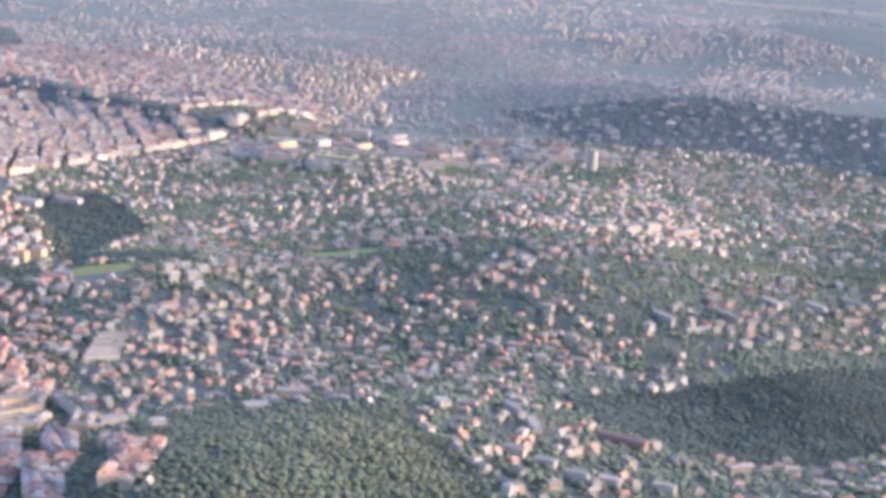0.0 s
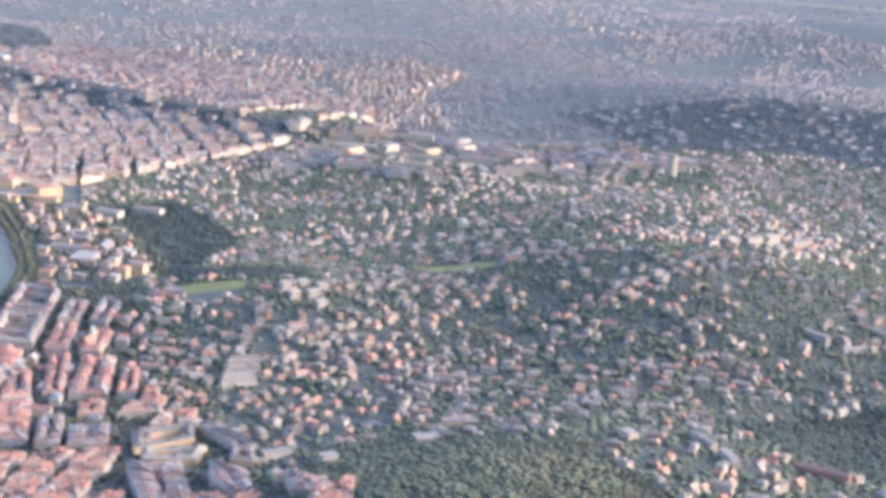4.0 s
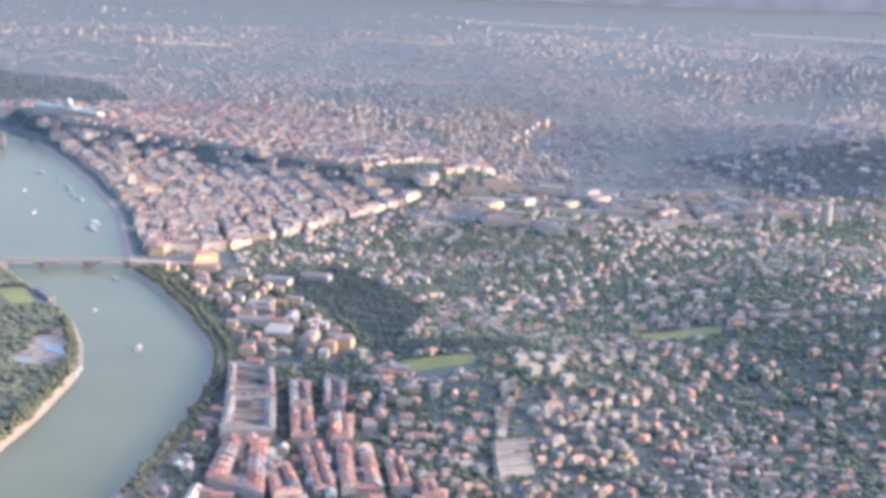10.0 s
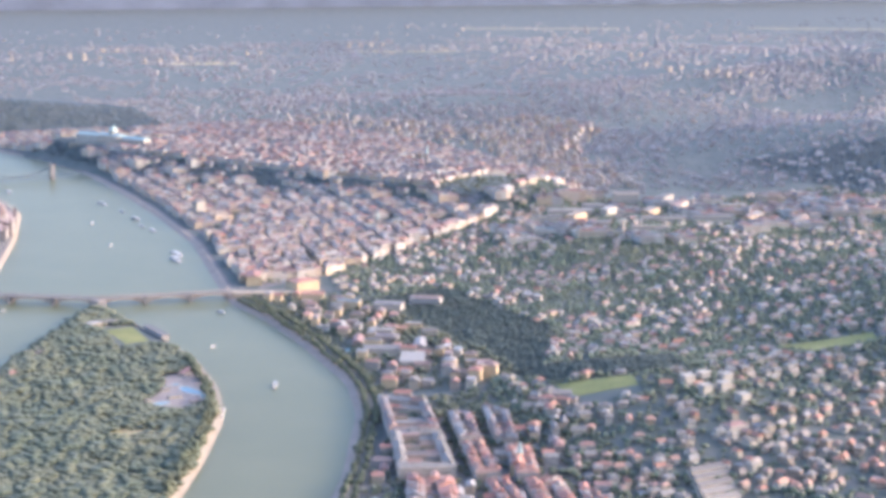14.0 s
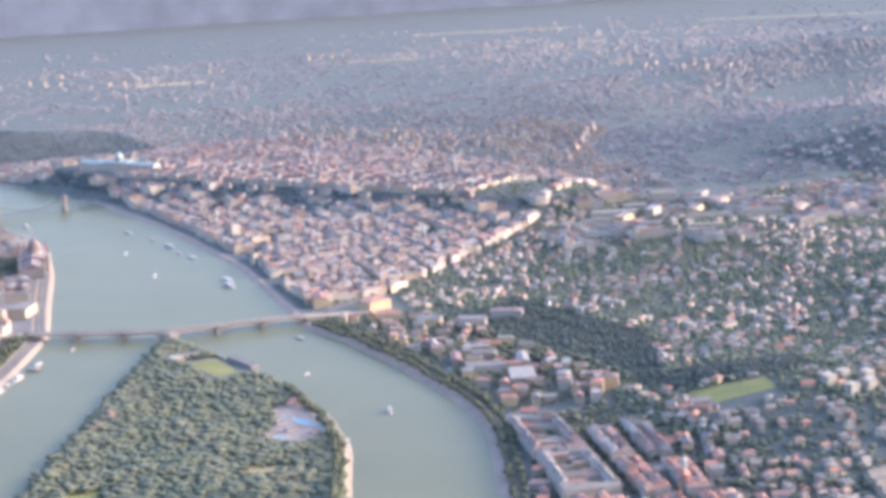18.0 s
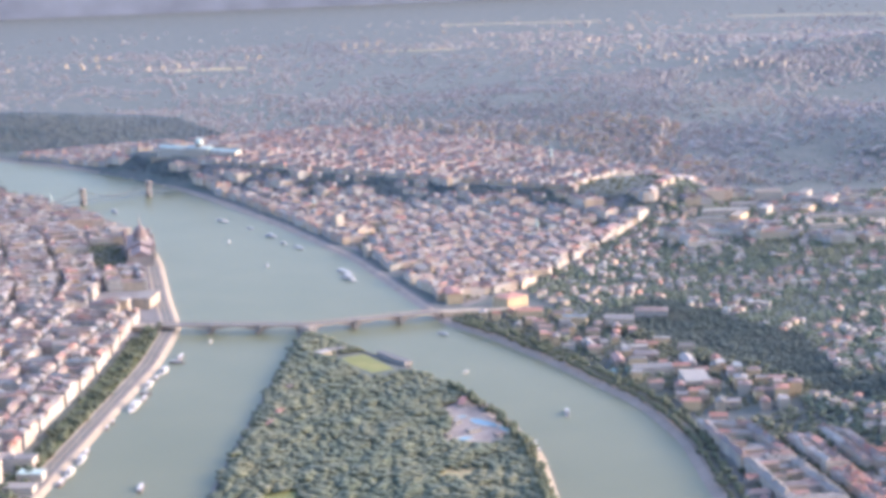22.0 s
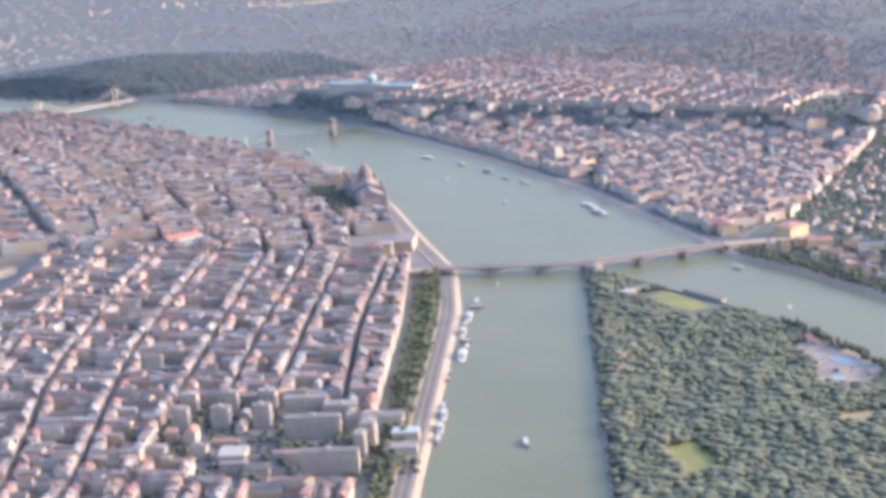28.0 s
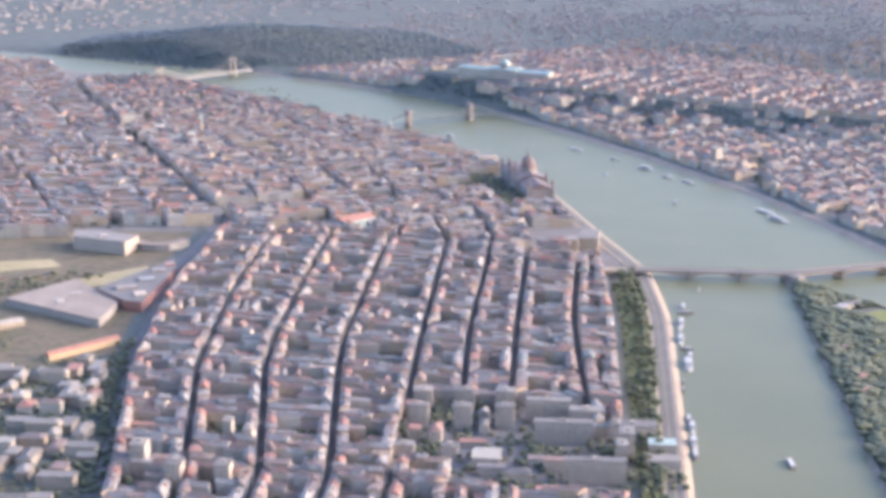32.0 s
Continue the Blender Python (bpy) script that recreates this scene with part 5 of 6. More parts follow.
# riverside houses north of the bridge
for x, y, w, d, h, tn, mat, rf, rk, lb in (
        (-395, 8, 52, 40, 22, 20, YELLOW, RED_ROOF, "hip", "orange-yellow corner palace with a red roof beside the bridge head"),
        (-318, -95, 60, 30, 19, 78, YELLOW, RED_ROOF, "gable", "long orange riverside palace with a brown roof"),
        (-390, 105, 46, 20, 15, 160, YELLOW, RED_ROOF, "gable", "yellow bath house with a brown roof"),
        (-440, 190, 44, 20, 15, 150, YELLOW, ROOF, "gable", "yellow bath house among trees"),
        (-505, 235, 54, 34, 16, 150, WHITE, FLAT_ROOF, "flat", "cream flat-roofed bath building"),
        (-380, 470, 50, 18, 10, 70, WALL, RED_ROOF, "gable", "low cream bath wing with a red roof"),
        (-402, 548, 66, 30, 11, 160, WHITE, FLAT_ROOF, "flat", "white swimming hall beside an outdoor pool"),
        (-432, 470, 40, 24, 12, 150, WALL, ROOF, "hip", "cream bath house with a tiled roof"),
        (-470, 540, 60, 20, 12, 70, WALL, ROOF, "gable", "long tiled bath building"),
        (-425, 640, 70, 40, 13, 70, WALL, FLAT_ROOF, "flat", "grey low hall near the river"),
        (-470, 700, 26, 20, 17, 60, YELLOW, ROOF, "hip", "cream house with a hipped roof"),
        (-455, 735, 22, 20, 17, 60, WHITE, ROOF, "hip", "white house with a hipped roof"),
        (-478, 800, 22, 20, 20, 60, YELLOW, RED_ROOF, "hip", "pinkish apartment house below the wooded slope"),
        (-508, 790, 22, 20, 20, 60, YELLOW, ROOF, "hip", "pinkish apartment house below the wooded slope"),
        (-590, 200, 60, 26, 14, 150, WALL, ROOF, "hip", "long brown villa above the dark wood"),
        (-356, -905, 24, 16, 44, 20, WHITE, FLAT_ROOF, "flat", "white tower block above the river front"),
        (-318, -590, 12, 14, 26, 20, WHITE, FLAT_ROOF, "flat", "narrow white block at the quay"),
        (-345, -330, 60, 20, 22, 78, SLAB, FLAT_ROOF, "flat", "pale modern block at the quay")):
    building("town_house", x, y, w, d, h, tn, mat, rf, lb, rk)
rr = random.Random(89)
for k in range(420):
    y = rr.uniform(990, 2240)
    x = float(bank(BUDA_BANK, y)) - rr.uniform(50, 380)
    if x < -545 or any(inside(x, y, q) for q in filled) or any(math.hypot(x - a, y - b) < r * 0.8 + 8 for a, b, r in crowded) or rr.random() < 0.25:
        continue
    if min(min(math.dist((x, y), c) for c in q) for q in filled) < 15:
        continue
    building("old_house", x, y, rr.uniform(15, 30), rr.uniform(10, 14), rr.uniform(7, 13), 72 + rr.choice((0, 90)) + rr.uniform(-6, 6), WALL, rr.choice((RED_ROOF, ROOF, ROOF, FLAT_ROOF)), "plastered old house among the riverside blocks", rr.choice(("hip", "gable", "gable")))
g = Geo()
g.box(-25, -9, 0, 25, 9, 0.9)
ob = tagged(part("swimming_pool", g, POOL), "blue outdoor swimming pool beside the white hall", "pool")
place(ob, -372, 512, lie(-372, 512), radians(160))

rr = random.Random(88)
for k in range(110):
    y = rr.uniform(70, 850)
    x = float(bank(BUDA_BANK, y)) - rr.uniform(60, 230)
    if any(math.hypot(x - a, y - b) < r * 0.8 + 9 for a, b, r in crowded):
        continue
    building("bath_quarter_house", x, y, rr.uniform(14, 30), rr.uniform(11, 15), rr.uniform(8, 16), 65 + rr.choice((0, 90)), WALL if rr.random() < 0.6 else YELLOW, rr.choice((ROOF, RED_ROOF, FLAT_ROOF, ROOF)), "plastered house of the riverside bath quarter", rr.choice(("hip", "gable", "flat")))

# landmarks of the hills
tw = tagged(new("tower_hotel"), "round white tower hotel standing alone above the trees", "tower")
place(tw, -1926, -158, lie(-1926, -158), 0)
g = Geo()
g.cone(0, 0, -5, 52, 13, 13, 20)
part("shaft", g, WHITE, tw)
g = Geo()
g.cone(0, 0, 52, 56, 14, 14, 20)
part("crown_storey", g, FLAT_ROOF, tw)
for x, y in ((-708, 1070), (-738, 1062), (-765, 1080), (-712, 1120), (-742, 1118), (-745, 1170)):
    building("white_block", x, y, 17, 15, 14, 12, WHITE, WHITE, "white cubic block of flats in a tight cluster", category="apartment building")
for k in range(5):
    x, y = -596 + 6 * k, 1350 + 22 * k
    building("long_hall", x, y, 52, 13, 8, 10, WHITE, FLAT_ROOF, "long low market hall with a pale roof, one of a row", "gable", 4, "hall")
for x, y, w, d, h, tn, mat, rf, rk, lb in (
        (-563, 1765, 46, 18, 17, 15, WHITE, FLAT_ROOF, "flat", "white slab block at the foot of the wooded hill"),
        (-612, 1830, 26, 18, 17, 15, WHITE, FLAT_ROOF, "flat", "white slab block at the foot of the wooded hill"),
        (-1052, 1912, 60, 13, 14, 98, SLAB, FLAT_ROOF, "flat", "long grey slab block bending along a street"),
        (-1056, 1976, 62, 13, 14, 82, SLAB, FLAT_ROOF, "flat", "long grey slab block bending along a street"),
        (-1168, 1995, 82, 13, 14, 134, RED_ROOF, RED_ROOF, "gable", "long brick-red row house beside the dark wood"),
        (-1472, 1535, 54, 12, 12, 5, WHITE, FLAT_ROOF, "flat", "long white block standing across the slope"),
        (-1435, 1485, 62, 12, 14, 105, WALL, FLAT_ROOF, "flat", "long grey slab block among villas"),
        (-1550, 1475, 80, 12, 14, 105, WALL, FLAT_ROOF, "flat", "long grey slab block among villas"),
        (-1665, 1390, 56, 12, 14, 105, WALL, FLAT_ROOF, "flat", "long grey slab block among villas"),
        (-1750, 1390, 62, 12, 14, 105, WALL, FLAT_ROOF, "flat", "long grey slab block among villas"),
        (-1835, 1360, 70, 12, 14, 105, WALL, FLAT_ROOF, "flat", "long grey slab block among villas"),
        (-1585, 960, 46, 24, 20, 20, WHITE, FLAT_ROOF, "flat", "white hospital block on the hill top"),
        (-1640, 925, 40, 26, 26, 20, WHITE, FLAT_ROOF, "flat", "white hospital block on the hill top"),
        (-1720, 890, 60, 22, 18, 20, WHITE, FLAT_ROOF, "flat", "long white hospital wing on the hill top"),
        (-1530, 985, 34, 20, 14, 20, WHITE, ROOF, "hip", "white hospital house on the hill top"),
        (-1215, 1232, 26, 18, 14, 15, WHITE, FLAT_ROOF, "flat", "large white villa block on the hill"),
        (-1290, 1212, 26, 18, 14, 15, WHITE, FLAT_ROOF, "flat", "large white villa block on the hill"),
        (-1350, 1190, 26, 16, 14, 15, WHITE, FLAT_ROOF, "flat", "large white villa block on the hill"),
        (-1034, 2090, 34, 14, 13, 140, SLAB, FLAT_ROOF, "flat", "pale block of flats among gardens"),
        (-1062, 2122, 34, 14, 13, 140, SLAB, FLAT_ROOF, "flat", "pale block of flats among gardens"),
        (-1098, 2135, 34, 14, 13, 140, SLAB, FLAT_ROOF, "flat", "pale block of flats among gardens"),
        (-1160, 2150, 34, 14, 13, 140, SLAB, FLAT_ROOF, "flat", "pale block of flats among gardens"),
        (-1005, 2060, 34, 14, 13, 140, SLAB, FLAT_ROOF, "flat", "pale block of flats among gardens"),
        (-960, 1900, 26, 20, 16, 100, SLAB, FLAT_ROOF, "flat", "pale apartment block beside a green field"),
        (-745, 1790, 46, 26, 9, 10, SLAB, FLAT_ROOF, "flat", "low white sports hall in the wood"),
        (-800, 1740, 56, 24, 14, 170, WALL, FLAT_ROOF, "flat", "large cream school block on the hillside"),
        (-610, 930, 22, 18, 12, 30, YELLOW, RED_ROOF, "hip", "bright orange-red villa above the wood"),
        (-690, 1250, 40, 26, 12, 10, WALL, RED_ROOF, "hip", "red-roofed school building on the hillside"),
        (-1280, -80, 60, 16, 15, 20, WHITE, FLAT_ROOF, "flat", "long white hall at the foot of the hill")):
    building("hill_block", x, y, w * 0.8, d * 0.78, h * 0.75, tn, mat, rf, lb, rk, category="apartment building")
for k, (x, y, w, d, h, tn) in enumerate(BIG_WEST):
    building("long_block", x, y, w, d, h, tn, (WHITE, YELLOW, SLAB, WHITE, WALL)[k % 5], (FLAT_ROOF, PAVING, FLAT_ROOF, ROOF)[k % 4], "long cream block beyond the end of the boulevard", ("flat", "flat", "gable")[k % 3], 4, category="apartment building")
for k in range(11):
    x, y = -1600 - 38 * k + 14 * math.sin(1.9 * k), -1630 - 60 * k
    building("valley_house", x, y, 44, 15, 13 + 5 * (k % 3), 57, (YELLOW, WHITE, WALL)[k % 3], (ROOF, FLAT_ROOF)[k % 2], "sunlit cream house in the row up the valley road", "gable", 4, category="apartment building")
for ring in ([(-648, 1690), (-705, 1700), (-712, 1735), (-655, 1730)], [(-690, 1790), (-745, 1840), (-720, 1870), (-672, 1820)]):
    sheet("sports_court", ring, 0.6, CLAY, "red clay tennis courts in the wood", "sports court", 12)

# rows of tower blocks on the far plain
for x, y in ((-3814, -6398), (-3678, -5507), (-3410, -4741), (-3354, -4342), (-3389, -4028), (-3415, -3856), (-3468, -3739), (-271, -6333), (-686, -6491), (-745, -6302), (-923, -6896), (-1034, -6003), (-1227, -6147), (-2422, -6910), (-2584, -6968), (-1684, -6428)):
    for k in (-1, 1):
        building("tower_block", x + 45 * k, y + 30 * k, 20, 12, 25 + 3 * k, 12, SLAB, FLAT_ROOF, "far pale tower block on the hazy plain", category="apartment building", reach=False)

# slab towers at the north end of the grid quarter
for x, y, w, d, h, tn in ((838, 470, 24, 16, 30, 155), (788, 492, 24, 16, 30, 155), (738, 512, 24, 16, 30, 155), (812, 412, 24, 16, 30, 155), (762, 434, 24, 16, 30, 155), (714, 456, 24, 16, 30, 155),
                          (676, 508, 58, 14, 29, 155), (692, 590, 72, 14, 29, 155), (712, 722, 72, 14, 29, 155), (640, 660, 18, 26, 34, 155), (662, 690, 14, 20, 32, 155),
                          (606, 606, 26, 60, 20, 65), (640, 545, 20, 44, 24, 65), (1080, 451, 12, 18, 34, 155), (1062, 482, 12, 18, 32, 155), (1199, 507, 18, 26, 40, 155),
                          (1172, 580, 18, 24, 38, 155), (1120, 598, 18, 24, 36, 155), (890, 560, 26, 14, 16, 155), (840, 585, 20, 14, 16, 155)):
    slab_block(x, y, w, d, h, tn)
building("hall", 805, 618, 34, 36, 12, 155, SLAB, WHITE, "square hall with a bright white flat roof", category="hall")
building("hall", 895, 660, 52, 30, 8, 155, SLAB, WHITE, "low hall with a pale metal roof", "gable", 3, "hall")
building("hall", 958, 640, 38, 30, 8, 155, SLAB, WHITE, "low hall with a pale metal roof", "gable", 3, "hall")
building("school", 590, 655, 34, 22, 11, 155, WHITE, COPPER, "low white school with a green roof beside the park", category="school")
building("school", 612, 700, 40, 22, 9, 155, WHITE, FLAT_ROOF, "low white school beside the park", category="school")

sr = random.Random(77)
for k in range(120):
    x, y = sr.uniform(600, 1150), sr.uniform(380, 960)
    if not (inside(x, y, SLAB_ZONE) or y > 0.35 * (1500 - x) + 560) or x < S8(y) + 10 or any(math.hypot(x - a, y - b) < r + 12 for a, b, r in crowded[-60:]):
        continue
    building("courtyard_house", x, y, sr.uniform(16, 34), sr.uniform(11, 15), sr.uniform(8, 20), 155 + sr.choice((0, 90)), SLAB if sr.random() < 0.4 else WALL, sr.choice((ROOF, FLAT_ROOF, RED_ROOF)), "low pale house between the slab towers", sr.choice(("flat", "hip", "gable")))

# railway land east of the main road
building("riverside_block", -76, 1568, 92, 13, 12, 69, WHITE, WHITE, "long white riverside block among trees", "gable", 3)
building("riverside_block", -148, 1462, 112, 13, 12, 69, WHITE, WHITE, "long white riverside block among trees", "gable", 3)
building("riverside_hall", -165, 1297, 40, 12, 7, 60, WHITE, COPPER, "low hall with a pale green roof in the riverside park", "gable", 3)
for x, y, w, d, h, tn, mat, rf, rk, lb in (
        (1190, -5, 122, 15, 9, 25, YELLOW, RED_ROOF, "gable", "long orange-yellow railway shed with a brown roof"),
        (1300, -170, 90, 22, 8, 14, WALL, WHITE, "gable", "long low railway shed with pale roof"),
        (1340, -480, 160, 14, 8, 14, WALL, RED_ROOF, "gable", "long railway shed with a red roof"),
        (1420, -560, 120, 30, 10, 14, SLAB, FLAT_ROOF, "flat", "grey flat-roofed railway workshop")):
    building("railway_building", x, y, w, d, h, tn, mat, rf, lb, rk)


def plan_building(name, ring, h, wall_mat, roof_mat, label, category, lights=()):
    """A flat-roofed building over any plan, with roof lights of the given size at the given places."""
    cx, cy = centred(ring)
    rel = anticlockwise([(x - cx, y - cy) for x, y in ring])
    wall, top = Geo(), Geo()
    wall.prism(rel, -4, h, top=False)
    top.prism(inset(rel, -0.4), h, h + 0.9)
    ob = tagged(part(name, wall, wall_mat), label, category)
    ob.location = (cx * S, cy * S, lie(cx, cy) * S)
    roof = part("roof", top, roof_mat, ob)
    for x, y, w, d, up, mat in lights:
        g = Geo()
        g.box(x - cx - w / 2, y - cy - d / 2, h + 0.9, x - cx + w / 2, y - cy + d / 2, h + 0.9 + up)
        part("roof_structure", g, mat, roof)
    filled.append(ring)
    return ob


plan_building("warehouse", [(1268, -292), (1146, -376), (1105, -205), (1149, -117)], 13, WALL, PAVING, "wide warehouse with a broad pale roof beside the railway", "warehouse", ((1160, -280, 20, 12, 2, WALL), (1190, -240, 12, 20, 2, SLAB)))
plan_building("shopping_centre", [(1124, -285), (966, -439), (978, -372), (1072, -180), (1096, -200)], 17, BRICK, FLAT_ROOF, "long red-brown brick shopping centre beside the road", "shopping centre",
              ((1080, -270, 34, 20, 4, GREY_STONE), (1040, -310, 26, 22, 3, GLASS_STRIP), (1010, -360, 24, 18, 4, GREY_STONE), (1066, -224, 18, 22, 3, SLAB), (985, -395, 16, 18, 3, BRICK)))
plan_building("office_building", [(1112, -640), (1070, -600), (1032, -560), (1000, -600), (1060, -670), (1100, -690)], 24, SLAB, FLAT_ROOF, "grey-green glazed office block beside the station", "office building", ((1060, -620, 14, 10, 3, SLAB),))
for k in range(7):
    a0, a1 = -0.5 + 0.42 * k, -0.5 + 0.42 * (k + 1)
    pt = lambda a, r: (955 + r * math.cos(a) * 0.8, -635 - r * math.sin(a) * -1.0)
    plan_building("station_roof", [pt(a0, 52), pt(a1, 52), pt(a1, 74), pt(a0, 74)][::-1], 12, WALL, PAVING, "curved pale station canopy beside the square", "canopy")
YARD_LINE = [(1900, -180), (1560, -330), (1300, -440), (1150, -500), (1040, -560), (985, -600)]
for k in range(9):
    off = 5.2 * k - 20
    line = [(x + 0.38 * off * (1 if x > 1000 else 0.7), y - 0.92 * off * (1 if x > 1000 else 0.7), 0.9) for x, y in YARD_LINE]
    g = Geo()
    for a, b in zip(line, line[1:]):
        g.beam(a, b, 3.2, 0.5)
    track = tagged(part("railway_track", g, TRACK_BED), "railway track on dark brown ballast in the yard", "railway track", "tracks of the yard")
    for side in (-0.75, 0.75):
        g = Geo()
        for a, b in zip(line, line[1:]):
            g.beam((a[0], a[1] + side, 1.25), (b[0], b[1] + side, 1.25), 0.16, 0.2)
        part("rail", g, DARK_STEEL, track, "worn steel rail")
for ring in ([(1150, -520), (1330, -520), (1500, -430), (1480, -520), (1300, -600), (1160, -580)], [(1010, -470), (1120, -430), (1190, -395), (1080, -350), (1010, -420)]):
    sheet("lawn", ring, 0.6, DRY, "dry yellow grass beside the railway tracks", "grass strip")
for n, (x, y, k) in enumerate(((1235, -478, 5), (1330, -440, 7), (1480, -372, 6), (1180, -470, 3))):
    for q in range(k):
        g = Geo()
        g.box(-11, -1.5, 1.2, 11, 1.5, 4.4)
        car = tagged(part("railway_carriage", g, BROWN_ROOF if (n + q) % 3 else DARK_STEEL), "railway carriage parked in the yard", "railway carriage", "carriages in the yard")
        place(car, x + 23.5 * q * 0.92, y + 23.5 * q * 0.39, lie(x, y), math.atan2(0.39, 0.92))
        g = Geo()
        g.box(-10.9, -1.3, 4.4, 10.9, 1.3, 4.8)
        part("roof", g, FLAT_ROOF, car)
er = random.Random(12)
for k in range(130):
    x, y = 1165 + er.uniform(10, 260), 60 + er.uniform(0, 560)
    x += (y - 60) * 0.16
    if any(math.hypot(x - a, y - b) < r + 4 for a, b, r in crowded[-140:]):
        continue
    building("office_house", x, y, er.uniform(18, 46), er.uniform(12, 20), er.uniform(8, 17), 155 + er.choice((0, 90)), VILLA, ROOF if er.random() < 0.4 else FLAT_ROOF, "pale low office house among trees", er.choice(("flat", "hip")))

# ---- island ----
g = Geo()
bath = [(-20, 600), (-66, 550), (-92, 580), (-90, 660), (-80, 738), (-42, 768), (0, 774), (30, 735), (4, 690), (-20, 650)]
sheet("pavement", bath, 0.5, TERRACE, "pale paved terraces of the island baths", "terrace", 20)



def round_pool(x, y, a, b, turn, wobble):
    """The outline of a pool with a waving edge."""
    out = []
    for k in range(20):
        q = 2 * math.pi * k / 20
        r = 1 + wobble * math.sin(2 * q + 1) + wobble * 0.6 * math.sin(3 * q)
        u, v = a * r * math.cos(q), b * r * math.sin(q)
        out.append((x + u * math.cos(turn) - v * math.sin(turn), y + u * math.sin(turn) + v * math.cos(turn)))
    return out


for ring, lb in ((round_pool(-50, 682, 25, 12, 1.9, 0.16), "wide light blue bathing pool with a waving edge"), (round_pool(-66, 724, 20, 7, 1.6, 0.05), "long light blue swimming pool on the island"), (round_pool(6, 742, 15, 9, 0.3, 0.12), "turquoise slide pool beside the terraces"), (round_pool(-34, 640, 8, 6, 0.2, 0.05), "small round turquoise pool beside the terraces")):
    cx, cy = centred(ring)
    g = Geo()
    g.prism([(x - cx, y - cy) for x, y in ring], 0, 0.9)
    ob = tagged(part("swimming_pool", g, POOL), lb, "pool")
    place(ob, cx, cy, lie(cx, cy), 0)
    rim = Geo()
    for a, b in zip(ring, ring[1:] + ring[:1]):
        rim.beam((a[0] - cx, a[1] - cy, 0.8), (b[0] - cx, b[1] - cy, 0.8), 2.2, 0.8)
    part("rim", rim, WHITE, ob, "white stone pool rim")
for x, y, w, d, h, tn, mat, rf, lb in (
        (-62, 575, 44, 10, 5, 62, WALL, ROOF, "long low bath house with a red-brown roof"), (-82, 612, 34, 9, 5, 78, WALL, ROOF, "low bath wing with a red-brown roof"),
        (-20, 716, 20, 10, 5, 8, WHITE, FLAT_ROOF, "small white pool pavilion"), (-14, 668, 12, 8, 5, 8, WHITE, FLAT_ROOF, "small white kiosk beside the pools"), (-44, 752, 14, 8, 5, 20, WHITE, ROOF, "small white changing hut beside the pools"), (22, 722, 8, 7, 4, 8, WHITE, FLAT_ROOF, "small white kiosk beside the slide pool"),
        (-62, 275, 14, 90, 9, 12, WALL, FLAT_ROOF, "grey covered sports stand beside the field"), (40, 205, 24, 18, 9, 20, WALL, ROOF, "brownish clubhouse among trees"),
        (12, 190, 30, 12, 7, 12, WHITE, FLAT_ROOF, "white pavilion by the sports field"), (205, 505, 16, 12, 6, 30, WHITE, RED_ROOF, "small red-roofed house in the park"),
        (235, 560, 24, 12, 6, 30, WALL, RED_ROOF, "red-brown garden house in the park"), (150, 380, 14, 10, 6, 30, WHITE, ROOF, "small white kiosk in the park"),
        (60, 990, 30, 10, 5, 15, WHITE, FLAT_ROOF, "low white pavilion in the meadow"), (20, 985, 24, 9, 5, 15, WHITE, FLAT_ROOF, "low white pavilion in the meadow")):
    building("island_house", x, y, w, d, h, tn, mat, rf, lb, "hip" if rf is RED_ROOF else "flat", 3)


# ---- boats ----
def boat(x, y, length, turn, label, decks=2):
    w = length * 0.19
    ob = tagged(new("river_boat"), label, "boat")
    place(ob, x, y, -3, radians(turn))
    g = Geo()
    a, b = length / 2, w / 2
    g.prism([(-a, -b * 0.7), (-a * 0.9, -b), (a * 0.6, -b), (a * 0.85, -b * 0.6), (a, 0), (a * 0.85, b * 0.6), (a * 0.6, b), (-a * 0.9, b), (-a, b * 0.7)], -0.8, 2.0)
    part("hull", g, BROWN_ROOF if decks == 1 and x > 200 else BOAT, ob, "dark brown hull" if decks == 1 and x > 200 else "")
    for k in range(decks):
        g = Geo()
        s = 0.82 - 0.2 * k
        g.box(-a * s, -b * 0.8, 2.0 + 2.6 * k, a * (s - 0.3), b * 0.8, 3.9 + 2.6 * k)
        cabin = part("cabin", g, HULL, ob, "glazed grey cabin")
        g = Geo()
        g.box(-a * s - 0.5, -b * 0.9, 3.9 + 2.6 * k, a * (s - 0.28), b * 0.9, 4.6 + 2.6 * k)
        part("deck_roof", g, BOAT, cabin, "white cabin roof")
    g = Geo()
    g.cone(-a * 0.1, 0, 2, 6 + 3 * decks, 0.25, 0.12, 6)
    part("mast", g, BOAT, ob)


